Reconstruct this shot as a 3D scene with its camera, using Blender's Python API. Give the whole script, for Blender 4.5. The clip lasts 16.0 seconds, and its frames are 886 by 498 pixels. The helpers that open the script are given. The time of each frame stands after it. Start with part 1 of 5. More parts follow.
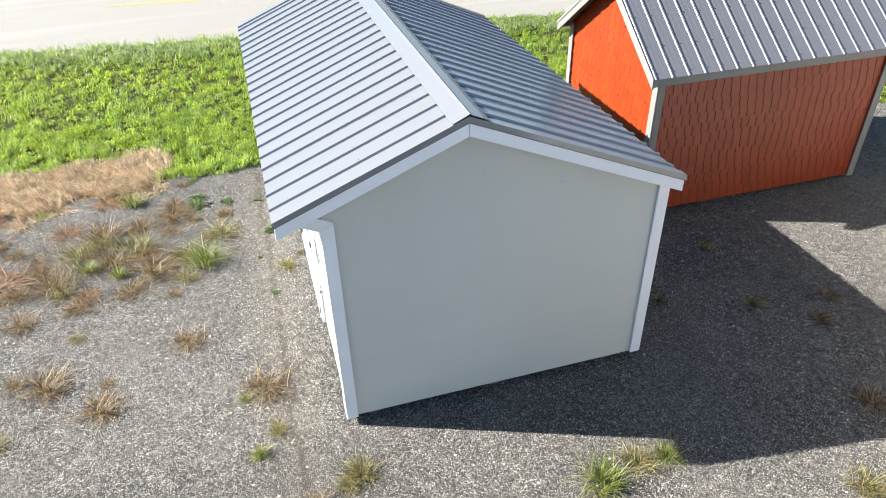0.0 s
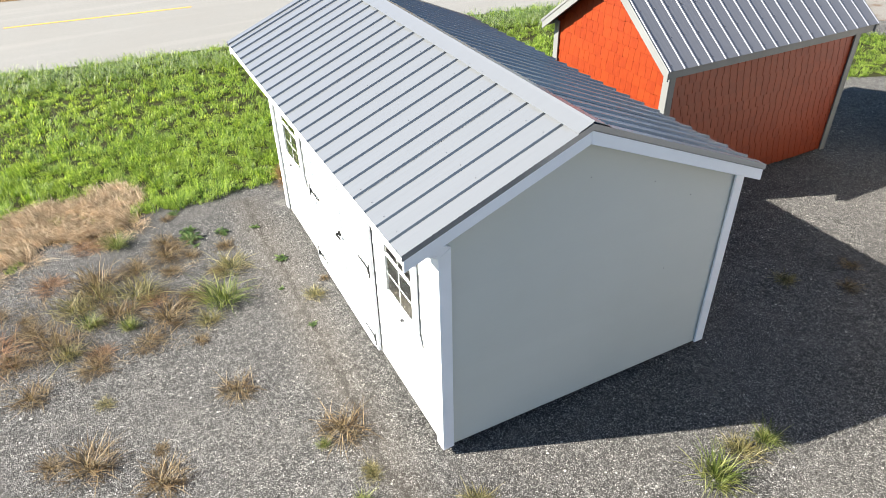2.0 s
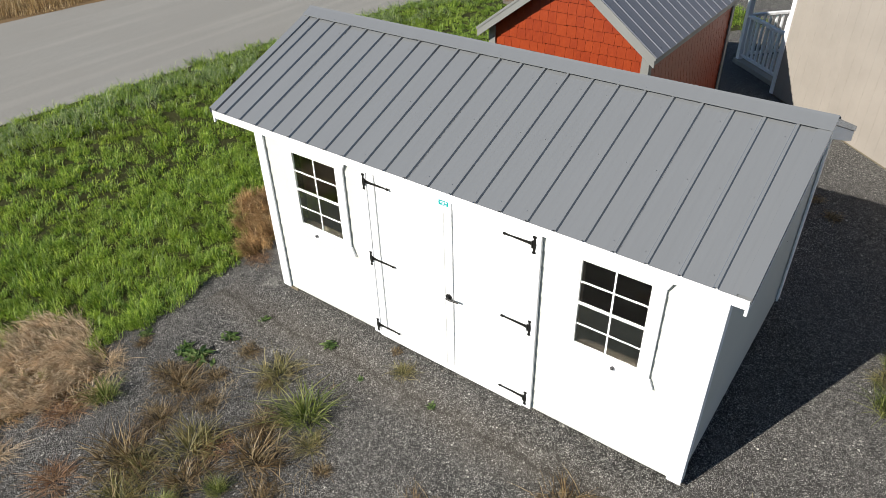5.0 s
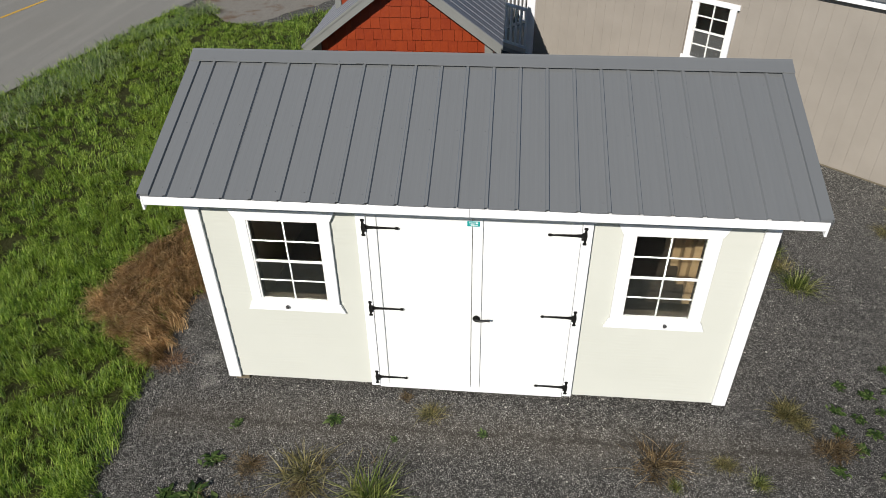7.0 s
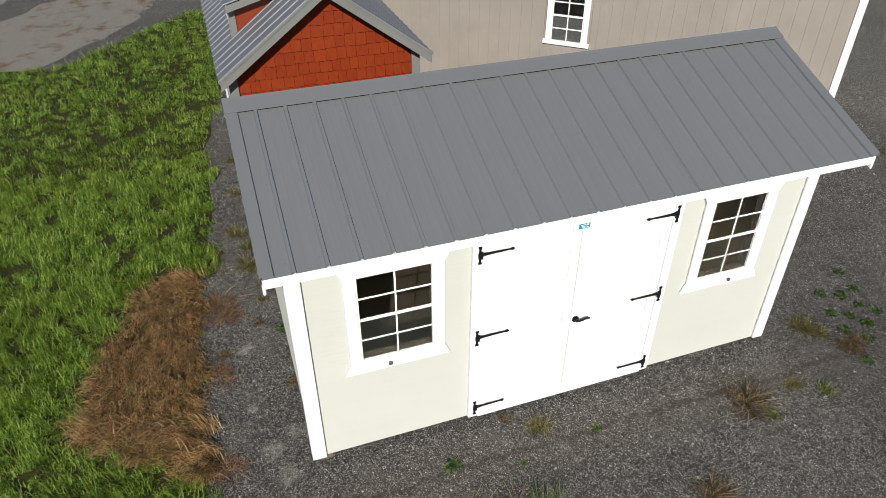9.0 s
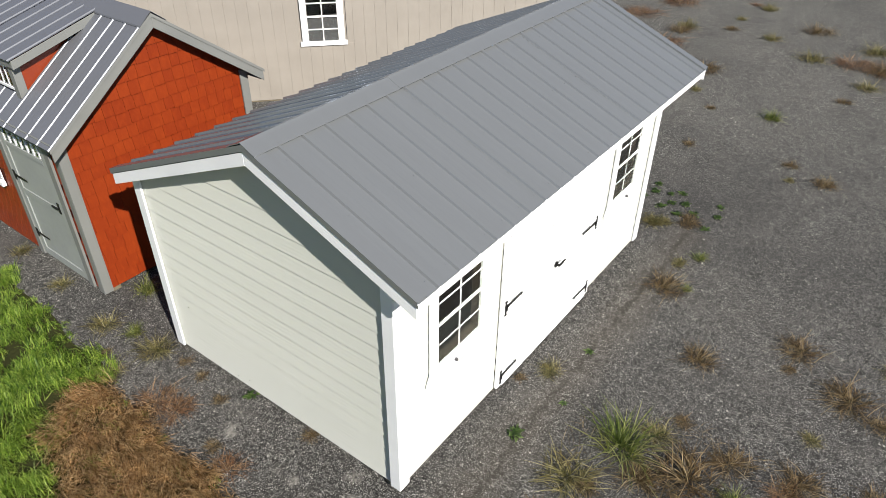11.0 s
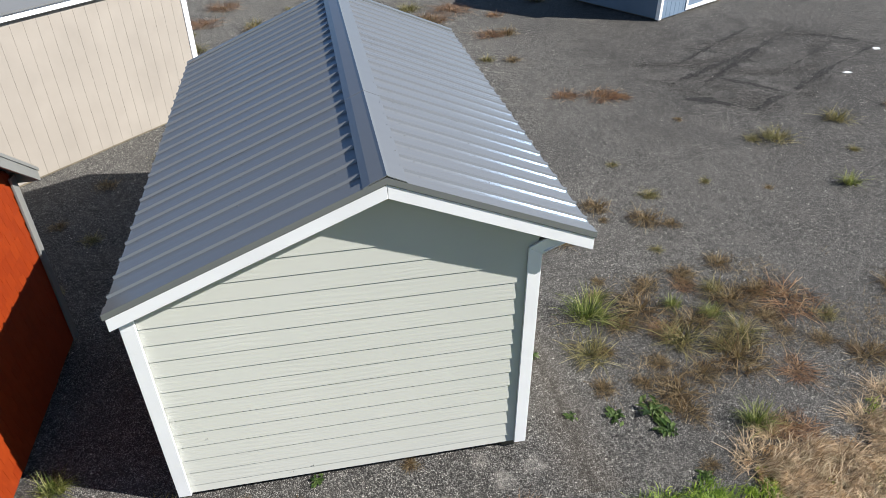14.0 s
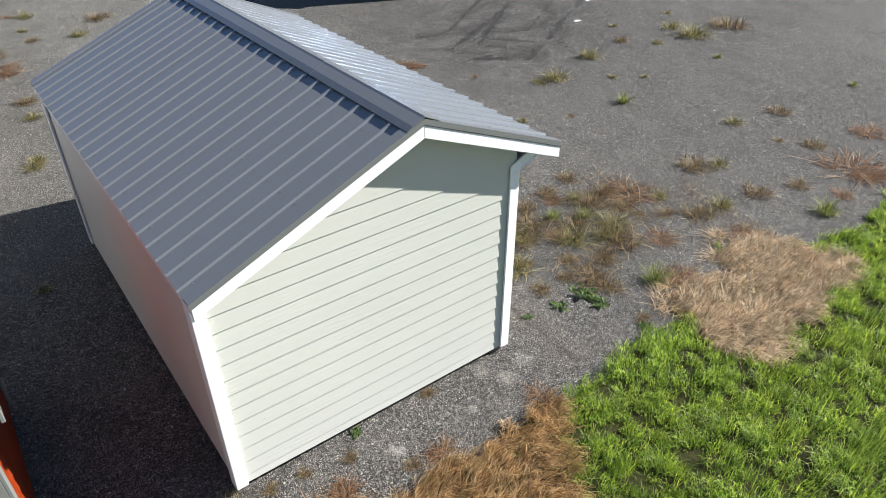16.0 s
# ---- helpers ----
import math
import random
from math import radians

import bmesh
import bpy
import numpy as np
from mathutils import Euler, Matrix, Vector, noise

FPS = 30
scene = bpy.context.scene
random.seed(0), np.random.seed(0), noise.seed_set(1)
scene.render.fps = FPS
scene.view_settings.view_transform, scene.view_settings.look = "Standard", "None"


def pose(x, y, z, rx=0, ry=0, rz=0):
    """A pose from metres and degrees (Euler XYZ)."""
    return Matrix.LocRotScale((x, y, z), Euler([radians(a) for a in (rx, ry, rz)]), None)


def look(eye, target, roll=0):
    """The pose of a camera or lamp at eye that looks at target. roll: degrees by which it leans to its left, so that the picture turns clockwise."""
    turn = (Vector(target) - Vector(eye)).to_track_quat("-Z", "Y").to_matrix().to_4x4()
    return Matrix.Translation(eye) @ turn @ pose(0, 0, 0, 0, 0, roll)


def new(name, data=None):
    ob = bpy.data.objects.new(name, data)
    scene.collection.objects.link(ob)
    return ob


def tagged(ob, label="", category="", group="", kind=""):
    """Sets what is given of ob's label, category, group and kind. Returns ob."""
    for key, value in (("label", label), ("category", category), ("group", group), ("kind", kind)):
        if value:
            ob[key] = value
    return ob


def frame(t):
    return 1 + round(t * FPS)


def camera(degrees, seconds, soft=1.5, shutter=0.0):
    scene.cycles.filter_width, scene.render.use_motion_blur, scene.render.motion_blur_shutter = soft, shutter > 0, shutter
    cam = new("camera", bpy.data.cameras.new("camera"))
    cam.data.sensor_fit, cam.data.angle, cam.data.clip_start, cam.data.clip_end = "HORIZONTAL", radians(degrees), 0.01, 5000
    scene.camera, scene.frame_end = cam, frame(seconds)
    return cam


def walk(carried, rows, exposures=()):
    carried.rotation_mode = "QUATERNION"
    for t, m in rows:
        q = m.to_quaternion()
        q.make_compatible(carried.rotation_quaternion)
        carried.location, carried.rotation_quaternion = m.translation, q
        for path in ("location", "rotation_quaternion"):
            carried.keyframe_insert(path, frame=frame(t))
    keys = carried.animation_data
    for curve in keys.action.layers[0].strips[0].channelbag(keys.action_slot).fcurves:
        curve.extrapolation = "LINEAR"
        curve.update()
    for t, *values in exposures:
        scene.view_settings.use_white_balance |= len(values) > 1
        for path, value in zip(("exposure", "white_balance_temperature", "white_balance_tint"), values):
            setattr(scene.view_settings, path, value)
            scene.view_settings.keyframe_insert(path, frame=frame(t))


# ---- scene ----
cam = camera(66.2, 16.0, soft=0.75)
PATH = [
    (0, (-0.293, -4.473, 4.998), (0.159, -2.886, 3.868), -1.4),
    (0.5, (-0.565, -4.351, 4.981), (-0.063, -2.777, 3.854), -1.4),
    (1, (-0.917, -4.156, 4.986), (-0.355, -2.603, 3.856), -1.4),
    (1.5, (-1.282, -3.911, 4.983), (-0.649, -2.387, 3.853), -1.5),
    (2, (-1.728, -3.57, 5.005), (-0.996, -2.096, 3.868), -1.4),
    (2.5, (-2.194, -3.213, 5.036), (-1.383, -1.784, 3.896), -1.3),
    (3, (-2.632, -2.792, 5.044), (-1.721, -1.425, 3.903), -1.4),
    (3.5, (-3.04, -2.321, 5.07), (-2.033, -1.025, 3.927), -1.5),
    (5.8, (-4.371, 0.5, 5.063), (-2.906, 1.227, 3.912), -1.3),
    (6, (-4.467, 0.79, 5.069), (-2.961, 1.429, 3.918), -1.1),
    (6.5, (-4.582, 1.469, 5.09), (-2.998, 1.86, 3.934), -1.0),
    (7, (-4.641, 2.214, 5.088), (-3.019, 2.38, 3.929), -0.9),
    (7.5, (-4.597, 2.927, 5.088), (-2.968, 2.905, 3.927), -0.7),
    (8, (-4.47, 3.653, 5.095), (-2.847, 3.497, 3.936), -0.5),
    (8.5, (-4.26, 4.348, 5.104), (-2.661, 4.037, 3.944), -0.4),
    (9, (-3.992, 5.067, 5.106), (-2.454, 4.527, 3.946), -0.1),
    (9.5, (-3.686, 5.747, 5.098), (-2.237, 4.995, 3.942), 0.1),
    (10, (-3.306, 6.435, 5.1), (-1.994, 5.461, 3.947), 0.1),
    (10.2, (-3.155, 6.663, 5.089), (-1.899, 5.617, 3.937), 0.2),
    (12.3, (-0.669, 8.373, 5.054), (-0.211, 6.79, 3.921), 0.5),
    (12.5, (-0.387, 8.386, 5.049), (0.012, 6.786, 3.918), 0.4),
    (13, (0.356, 8.412, 5.051), (0.604, 6.779, 3.924), 0.3),
    (13.5, (1.059, 8.514, 5.049), (1.08, 6.86, 3.924), -0.2),
    (14, (1.55, 8.889, 5.076), (1.233, 7.262, 3.956), -0.4),
    (14.5, (2.15, 9.126, 5.075), (1.502, 7.602, 3.954), -0.1),
    (15, (2.714, 9.246, 5.071), (1.855, 7.832, 3.948), -0.5),
    (15.5, (3.3, 9.164, 5.069), (2.431, 7.755, 3.947), -0.5),
    (16, (3.869, 8.851, 5.05), (2.875, 7.531, 3.924), -0.1),
]
EXPOSURES = [(0, 2.08, 6500, 10), (1.5, 1.95, 6500, 10), (3.5, 1.40, 6500, 10), (6, 0.38, 6500, 10), (6.5, 0.28, 6500, 10), (7.0, 0.14, 6500, 10), (8.5, 0.08, 6500, 10), (9.5, 0.30, 6500, 10), (10.2, 0.45, 6500, 10), (12.5, 0.90, 6350, 11), (13.5, 0.90, 6300, 11), (14.5, 1.02, 6300, 11), (16, 1.28, 6350, 11)]
walk(cam, [(t, look(eye, target, roll)) for t, eye, target, roll in PATH], EXPOSURES)

# ---- world, sun, exposure ----
SUN_DIR = Vector((-0.768, 0.296, 0.567)).normalized()
world = bpy.data.worlds.new("sky")
scene.world = world
world.use_nodes = True
wn = world.node_tree.nodes
sky = wn.new("ShaderNodeTexSky")
sky.sky_type, sky.sun_disc = "NISHITA", False
sky.sun_elevation = math.asin(SUN_DIR.z)
sky.sun_rotation = math.atan2(SUN_DIR.x, SUN_DIR.y)
sky.air_density, sky.dust_density, sky.ozone_density, sky.altitude = 1.0, 0.2, 2.5, 100
world.node_tree.links.new(sky.outputs[0], wn["Background"].inputs[0])
wn["Background"].inputs[1].default_value = 0.050
sun_data = bpy.data.lights.new("sun", "SUN")
sun_data.energy, sun_data.angle, sun_data.color = 5.0, radians(0.55), (1.0, 0.94, 0.85)
sun = new("sun", sun_data)
sun.matrix_world = look(SUN_DIR * 40, (0, 0, 0))


# ---- materials ----
class Mat:
    """A node material that is put together step by step."""

    def __init__(self, name, rough=0.6, metallic=0.0, specular=0.5):
        self.m = bpy.data.materials.new(name)
        self.m.use_nodes = True
        self.t = self.m.node_tree
        self.b = self.t.nodes["Principled BSDF"]
        self.b.inputs["Roughness"].default_value = rough
        self.b.inputs["Metallic"].default_value = metallic
        self.b.inputs["Specular IOR Level"].default_value = specular
        self.coord = self.t.nodes.new("ShaderNodeTexCoord").outputs["Object"]
        self.hgt = None

    def node(self, kind, **sets):
        n = self.t.nodes.new(kind)
        for k, v in sets.items():
            n.inputs[k].default_value = v
        return n

    def link(self, a, b):
        self.t.links.new(a, b)

    def mapped(self, scale=(1, 1, 1), rot=(0, 0, 0)):
        n = self.t.nodes.new("ShaderNodeMapping")
        n.inputs["Scale"].default_value = scale
        n.inputs["Rotation"].default_value = rot
        self.link(self.coord, n.inputs["Vector"])
        return n.outputs[0]

    def noise(self, scale, detail=4, rough=0.55, vec=None, distort=0.0):
        n = self.node("ShaderNodeTexNoise", Scale=scale, Detail=detail, Roughness=rough, Distortion=distort)
        self.link(vec or self.coord, n.inputs["Vector"])
        return n.outputs["Fac"]

    def cells(self, scale, out="Color", vec=None, feature="F1"):
        n = self.node("ShaderNodeTexVoronoi", Scale=scale)
        n.feature = feature
        self.link(vec or self.coord, n.inputs["Vector"])
        return n.outputs[out]

    def ramp(self, fac, stops):
        n = self.t.nodes.new("ShaderNodeValToRGB")
        e = n.color_ramp.elements
        while len(e) < len(stops):
            e.new(0.5)
        for el, (p, c) in zip(e, stops):
            el.position = p
            el.color = (*c, 1) if len(c) == 3 else c
        self.link(fac, n.inputs[0])
        return n.outputs[0]

    def val(self, fac, a, b, lo=0.0, hi=1.0):
        n = self.t.nodes.new("ShaderNodeMapRange")
        for k, v in zip(("From Min", "From Max", "To Min", "To Max"), (a, b, lo, hi)):
            n.inputs[k].default_value = v
        self.link(fac, n.inputs[0])
        return n.outputs[0]

    def mix(self, fac, a, b, mode="MIX"):
        n = self.t.nodes.new("ShaderNodeMix")
        n.data_type, n.blend_type = "RGBA", mode
        for sock, v in ((n.inputs["Factor"], fac), (n.inputs[6], a), (n.inputs[7], b)):
            if isinstance(v, (int, float)):
                sock.default_value = v
            elif isinstance(v, tuple):
                sock.default_value = (*v, 1)
            else:
                self.link(v, sock)
        return n.outputs[2]

    def math(self, op, a, b=0.0):
        n = self.t.nodes.new("ShaderNodeMath")
        n.operation = op
        for sock, v in zip(n.inputs, (a, b)):
            if isinstance(v, (int, float)):
                sock.default_value = v
            else:
                self.link(v, sock)
        return n.outputs[0]

    def split(self):
        n = self.t.nodes.new("ShaderNodeSeparateXYZ")
        self.link(self.coord, n.inputs[0])
        return n.outputs

    def rand(self):
        return self.t.nodes.new("ShaderNodeObjectInfo").outputs["Random"]

    def island(self):
        return self.t.nodes.new("ShaderNodeNewGeometry").outputs["Random Per Island"]

    def color(self, c):
        if isinstance(c, tuple):
            self.b.inputs["Base Color"].default_value = (*c, 1)
        else:
            self.link(c, self.b.inputs["Base Color"])
        return self

    def rough(self, r):
        self.link(r, self.b.inputs["Roughness"])
        return self

    def bump(self, h, strength=0.3, dist=0.01):
        n = self.node("ShaderNodeBump", Strength=strength, Distance=dist)
        self.link(h, n.inputs["Height"])
        if self.hgt:
            self.link(self.hgt, n.inputs["Normal"])
        self.hgt = n.outputs[0]
        self.link(self.hgt, self.b.inputs["Normal"])
        return self


def painted(name, c, rough=0.5, grain=0.25, vary=0.06, spec=0.4):
    """Painted board: fine embossed grain along the board, light stains."""
    k = Mat(name, rough, 0, spec)
    n = k.noise(1.6, 5)
    c2 = tuple(v * (1 - vary * 2) for v in c)
    col = k.mix(k.val(n, 0.35, 0.7), c, c2)
    k.color(col)
    g = k.noise(9, 6, 0.6, k.mapped((1.2, 1.2, 14)), 1.0)
    k.bump(g, grain, 0.004)
    k.rough(k.val(k.noise(6, 3), 0.3, 0.7, rough - 0.06, rough + 0.08))
    return k.m


def lap_paint(name, c):
    """Embossed wood-fibre lap siding under satin paint."""
    k = Mat(name, 0.52, 0, 0.4)
    big = k.noise(0.9, 4)
    tone = k.mix(k.val(k.rand(), 0, 1, 0, 0.35), c, tuple(v * 0.96 for v in c))
    k.color(k.mix(k.val(big, 0.4, 0.75, 0, 0.5), tone, (c[0] * 0.9, c[1] * 0.91, c[2] * 0.9)))
    off = k.t.nodes.new("ShaderNodeVectorMath")
    sh = k.t.nodes.new("ShaderNodeCombineXYZ")
    k.link(k.math("MULTIPLY", k.rand(), 7.0), sh.inputs[0])
    k.link(k.math("MULTIPLY", k.rand(), 3.1), sh.inputs[1])
    k.link(k.mapped((0.5, 0.5, 3.0)), off.inputs[0])
    k.link(sh.outputs[0], off.inputs[1])
    w = k.node("ShaderNodeTexWave", Scale=2.6, Distortion=11.0, Detail=3.0)
    w.bands_direction = "Z"
    w.inputs["Detail Scale"].default_value = 0.7
    w.inputs["Detail Roughness"].default_value = 0.6
    k.link(off.outputs[0], w.inputs["Vector"])
    fade = k.val(k.noise(2.3, 3), 0.4, 0.62)
    fine = k.noise(9, 5, 0.6, k.mapped((0.8, 0.8, 9)), 1.2)
    k.bump(k.math("MULTIPLY", w.outputs["Fac"], fade), 0.2, 0.003)
    k.bump(fine, 0.12, 0.002)
    k.b.inputs["Diffuse Roughness"].default_value = 0.22
    return k.m


M_LAP = lap_paint("cream_lap_siding", (0.548, 0.562, 0.522))
M_WHITE = painted("white_trim_paint", (0.80, 0.82, 0.85), 0.5, 0.3, 0.04)
M_DOOR = painted("white_door_paint", (0.79, 0.81, 0.81), 0.42, 0.12, 0.03)
M_VINYL = painted("white_vinyl", (0.82, 0.82, 0.81), 0.35, 0.02, 0.03)
M_GREYTRIM = painted("grey_trim_paint", (0.185, 0.192, 0.185), 0.5, 0.3, 0.06)
M_GREYDOOR = painted("grey_door_paint", (0.30, 0.32, 0.31), 0.5, 0.2, 0.05)
M_BLUE = painted("blue_grey_siding", (0.135, 0.195, 0.275), 0.55, 0.3, 0.06)
M_TAN = painted("tan_siding_paint", (0.305, 0.279, 0.246), 0.6, 0.4, 0.06)


def metal(name, c, rough, sheen=0.4):
    """Painted steel: sheen is the metallic share, which mirrors light with a blue tint."""
    k = Mat(name, rough, sheen, 0.1)
    st = k.noise(3.0, 5, 0.6, k.mapped((0.6, 3.5, 0.6)))
    c = tuple(v / (1 - sheen) for v in c)
    k.color(k.mix(k.val(st, 0.3, 0.75), c, tuple(v * 0.96 for v in c)))
    k.rough(k.val(k.noise(2.2, 4), 0.3, 0.75, rough - 0.02, rough + 0.03))
    # blue put into the reflection colour, standing in for a deep blue sky
    k.b.inputs["Specular Tint"].default_value = (0.30, 0.58, 1.0, 1)
    k.bump(k.noise(1.7, 2), 0.015, 0.02)
    return k.m


k = Mat("dark_red_sheathing", 0.85, 0, 0.2)
k.color(k.mix(k.noise(8, 4), (0.05, 0.009, 0.004), (0.08, 0.014, 0.006)))
M_SHEATH = k.m
M_ROOF = metal("charcoal_painted_steel", (0.140, 0.148, 0.155), 0.19)
M_ROOF2 = metal("grey_painted_steel", (0.125, 0.130, 0.144), 0.42, 0.3)
M_EDGE = metal("dark_edge_steel", (0.06, 0.06, 0.065), 0.45, 0.2)

k = Mat("bare_plywood", 0.75, 0, 0.2)
k.color(k.mix(k.noise(5, 6, 0.6, k.mapped((1, 1, 0.15)), 1.5), (0.27, 0.18, 0.09), (0.40, 0.29, 0.165)))
M_PLY = k.m
k = Mat("pressure_treated_timber", 0.8, 0, 0.2)
k.color(k.mix(k.noise(6, 5), (0.10, 0.085, 0.06), (0.2, 0.17, 0.12)))
M_SKID = k.m
# near-black board colour: the shade inside the shed is painted in
k = Mat("shade_darkened_sheathing", 0.8, 0, 0.2)
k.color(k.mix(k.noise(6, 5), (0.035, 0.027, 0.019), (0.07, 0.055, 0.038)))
M_SHADED_BOARD = k.m
k = Mat("black_iron", 0.42, 0.6, 0.5)
k.color(k.mix(k.noise(30, 3), (0.012, 0.012, 0.012), (0.03, 0.03, 0.03)))
k.bump(k.noise(90, 3), 0.3, 0.001)
M_IRON = k.m
k = Mat("dull_grey_metal", 0.4, 0.8, 0.5)
k.color((0.13, 0.13, 0.135))
M_KNOB = k.m
k = Mat("teal_label", 0.45, 0, 0.4)
k.color((0.0, 0.28, 0.30))
M_TEAL = k.m
k = Mat("white_print", 0.5, 0, 0.3)
k.color((0.75, 0.8, 0.8))
M_PRINT = k.m
k = Mat("dark_hole", 0.8, 0, 0.2)
k.color((0.03, 0.028, 0.025))
M_DARK = k.m
k = Mat("window_glass", 0.02, 0, 0.5)
k.b.inputs["Transmission Weight"].default_value = 1.0
k.b.inputs["IOR"].default_value = 1.45
k.color((0.70, 0.74, 0.74))
M_GLASS = k.m
k = Mat("grey_screen_mesh", 0.7, 0, 0.2)
k.color(k.mix(k.noise(40, 2), (0.10, 0.105, 0.105), (0.14, 0.145, 0.145)))
k.b.inputs["Alpha"].default_value = 0.38
M_SCREEN = k.m
k = Mat("fine_screen_mesh", 0.7, 0, 0.2)
k.color(k.mix(k.noise(40, 2), (0.05, 0.06, 0.055), (0.08, 0.09, 0.085)))
k.b.inputs["Alpha"].default_value = 0.09
M_FINE_SCREEN = k.m

k = Mat("orange_red_stained_shake", 0.5, 0, 0.22)
r = k.rand()
streak = k.noise(7, 5, 0.6, k.mapped((3, 3, 1.2)), 0.6)
c1 = k.mix(k.val(r, 0, 1, 0, 0.6), (0.212, 0.029, 0.0046), (0.158, 0.017, 0.0032))
k.color(k.mix(k.val(streak, 0.45, 0.75, 0, 0.4), c1, (0.29, 0.044, 0.006)))
k.bump(k.noise(20, 5, 0.6, k.mapped((2, 2, 0.12))), 0.3, 0.004)
M_SHAKE = k.m
k = Mat("orange_red_shake_rows", 0.45, 0, 0.5)
r = k.island()
streak = k.noise(7, 5, 0.6, k.mapped((3, 3, 1.2)), 0.6)
c1 = k.mix(k.val(r, 0, 1, 0, 0.6), (0.212, 0.029, 0.0046), (0.158, 0.017, 0.0032))
k.color(k.mix(k.val(streak, 0.45, 0.75, 0, 0.4), c1, (0.29, 0.044, 0.006)))
k.bump(k.noise(20, 5, 0.6, k.mapped((2, 2, 0.12))), 0.3, 0.004)
M_SHAKE_ROWS = k.m

# old asphalt with exposed aggregate
k = Mat("weathered_asphalt", 0.85, 0, 0.2)
xyz = k.split()
stone = k.cells(86, "Color")
sep = k.t.nodes.new("ShaderNodeSeparateColor")
k.link(stone, sep.inputs[0])
agg = k.ramp(sep.outputs[0], [(0.0, (0.085, 0.083, 0.080)), (0.35, (0.15, 0.147, 0.141)), (0.65, (0.20, 0.195, 0.187)), (0.92, (0.27, 0.264, 0.253)), (1.0, (0.50, 0.49, 0.47))])
gap = k.cells(86, "Distance")
agg = k.mix(k.val(gap, 0.36, 0.56), agg, (0.03, 0.029, 0.028))
grit = k.cells(42, "Color")
sep3 = k.t.nodes.new("ShaderNodeSeparateColor")
k.link(grit, sep3.inputs[0])
agg = k.mix(1.0, agg, k.ramp(sep3.outputs[0], [(0.0, (0.55, 0.55, 0.55)), (0.5, (0.92, 0.92, 0.91)), (0.9, (1.2, 1.195, 1.17)), (1.0, (1.6, 1.585, 1.54))]), "MULTIPLY")
big = k.cells(22, "Color")
sep2 = k.t.nodes.new("ShaderNodeSeparateColor")
k.link(big, sep2.inputs[0])
lump = k.math("MULTIPLY", k.val(sep2.outputs[1], 0.95, 0.97), k.val(k.cells(22, "Distance"), 0.30, 0.2))
agg = k.mix(lump, agg, k.mix(sep2.outputs[2], (0.20, 0.19, 0.17), (0.5, 0.48, 0.44)))
agg = k.mix(1.0, agg, (1.21, 1.215, 1.205), "MULTIPLY")
for sc, amt, tone in ((16, 0.35, (0.04, 0.039, 0.038)), (5, 0.25, (0.05, 0.049, 0.047)), (2.1, 0.2, (0.17, 0.16, 0.145))):
    agg = k.mix(k.val(k.noise(sc, 3, 0.6), 0.5, 0.72, 0.0, amt), agg, tone)
agg = k.mix(1.0, agg, k.ramp(k.noise(10, 5, 0.72), [(0.36, (0.74, 0.74, 0.74)), (0.5, (1, 1, 1)), (0.64, (1.24, 1.23, 1.21))]), "MULTIPLY")
patch = k.noise(0.45, 5, 0.6)
agg = k.mix(k.val(patch, 0.4, 0.72, 0.0, 0.2), agg, (0.14, 0.132, 0.122))
damp = k.noise(0.22, 4, 0.6, k.mapped((1, 1, 1), (0, 0, 0.6)))
agg = k.mix(k.val(damp, 0.52, 0.70, 0, 0.5), agg, (0.04, 0.039, 0.038))
scuff = k.noise(0.8, 6, 0.68, k.mapped((1, 0.6, 1), (0, 0, 0.5)), 0.8)
agg = k.mix(k.val(scuff, 0.53, 0.68, 0, 0.28), agg, (0.036, 0.035, 0.034))
# multiplied darker towards the west and paler towards the south, with uneven edges
edge = k.noise(0.6, 5, 0.65)
west = k.val(k.math("ADD", xyz[0], k.math("MULTIPLY", edge, 4.0)), -0.5, -5.0)
agg = k.mix(west, agg, k.mix(1.0, agg, (0.82, 0.82, 0.83), "MULTIPLY"))
south = k.math("MULTIPLY", k.val(k.math("ADD", xyz[1], k.math("MULTIPLY", edge, 3.0)), 0.5, -3.5), k.val(xyz[0], -5.0, -1.0))
agg = k.mix(south, agg, k.mix(1.0, agg, (1.22, 1.22, 1.2), "MULTIPLY"))
# chalky smudges beside the shed's corner
sm = None
for px, py, pr in ((0.46, 4.99, 0.10), (0.30, 5.22, 0.13), (-0.02, 5.12, 0.12), (0.85, 5.33, 0.07), (1.75, 5.3, 0.12)):
    dx, dy = k.math("SUBTRACT", xyz[0], px), k.math("SUBTRACT", xyz[1], py)
    q = k.val(k.math("ADD", k.math("MULTIPLY", dx, dx), k.math("MULTIPLY", dy, dy)), 0.0, pr * pr, 1.0, 0.0)
    sm = q if sm is None else k.math("MAXIMUM", sm, q)
agg = k.mix(k.math("MULTIPLY", sm, k.val(k.noise(11, 5, 0.7), 0.42, 0.62, 0.0, 0.75)), agg, (0.36, 0.34, 0.31))
# wheel scuffs on the far side of the lot
sx = k.math("DIVIDE", k.math("ADD", xyz[0], 8.2), 4.2)
sy = k.math("DIVIDE", k.math("ADD", xyz[1], 4.6), 3.6)
far = k.val(k.math("ADD", k.math("MULTIPLY", sx, sx), k.math("MULTIPLY", sy, sy)), 0.5, 1.3, 1.0, 0.0)
swirl = k.noise(1.7, 7, 0.75, k.mapped((1, 1.5, 1), (0, 0, 0.35)), 0.5)
agg = k.mix(k.math("MULTIPLY", far, k.val(swirl, 0.42, 0.58, 0.0, 0.4)), agg, (0.022, 0.0215, 0.021))
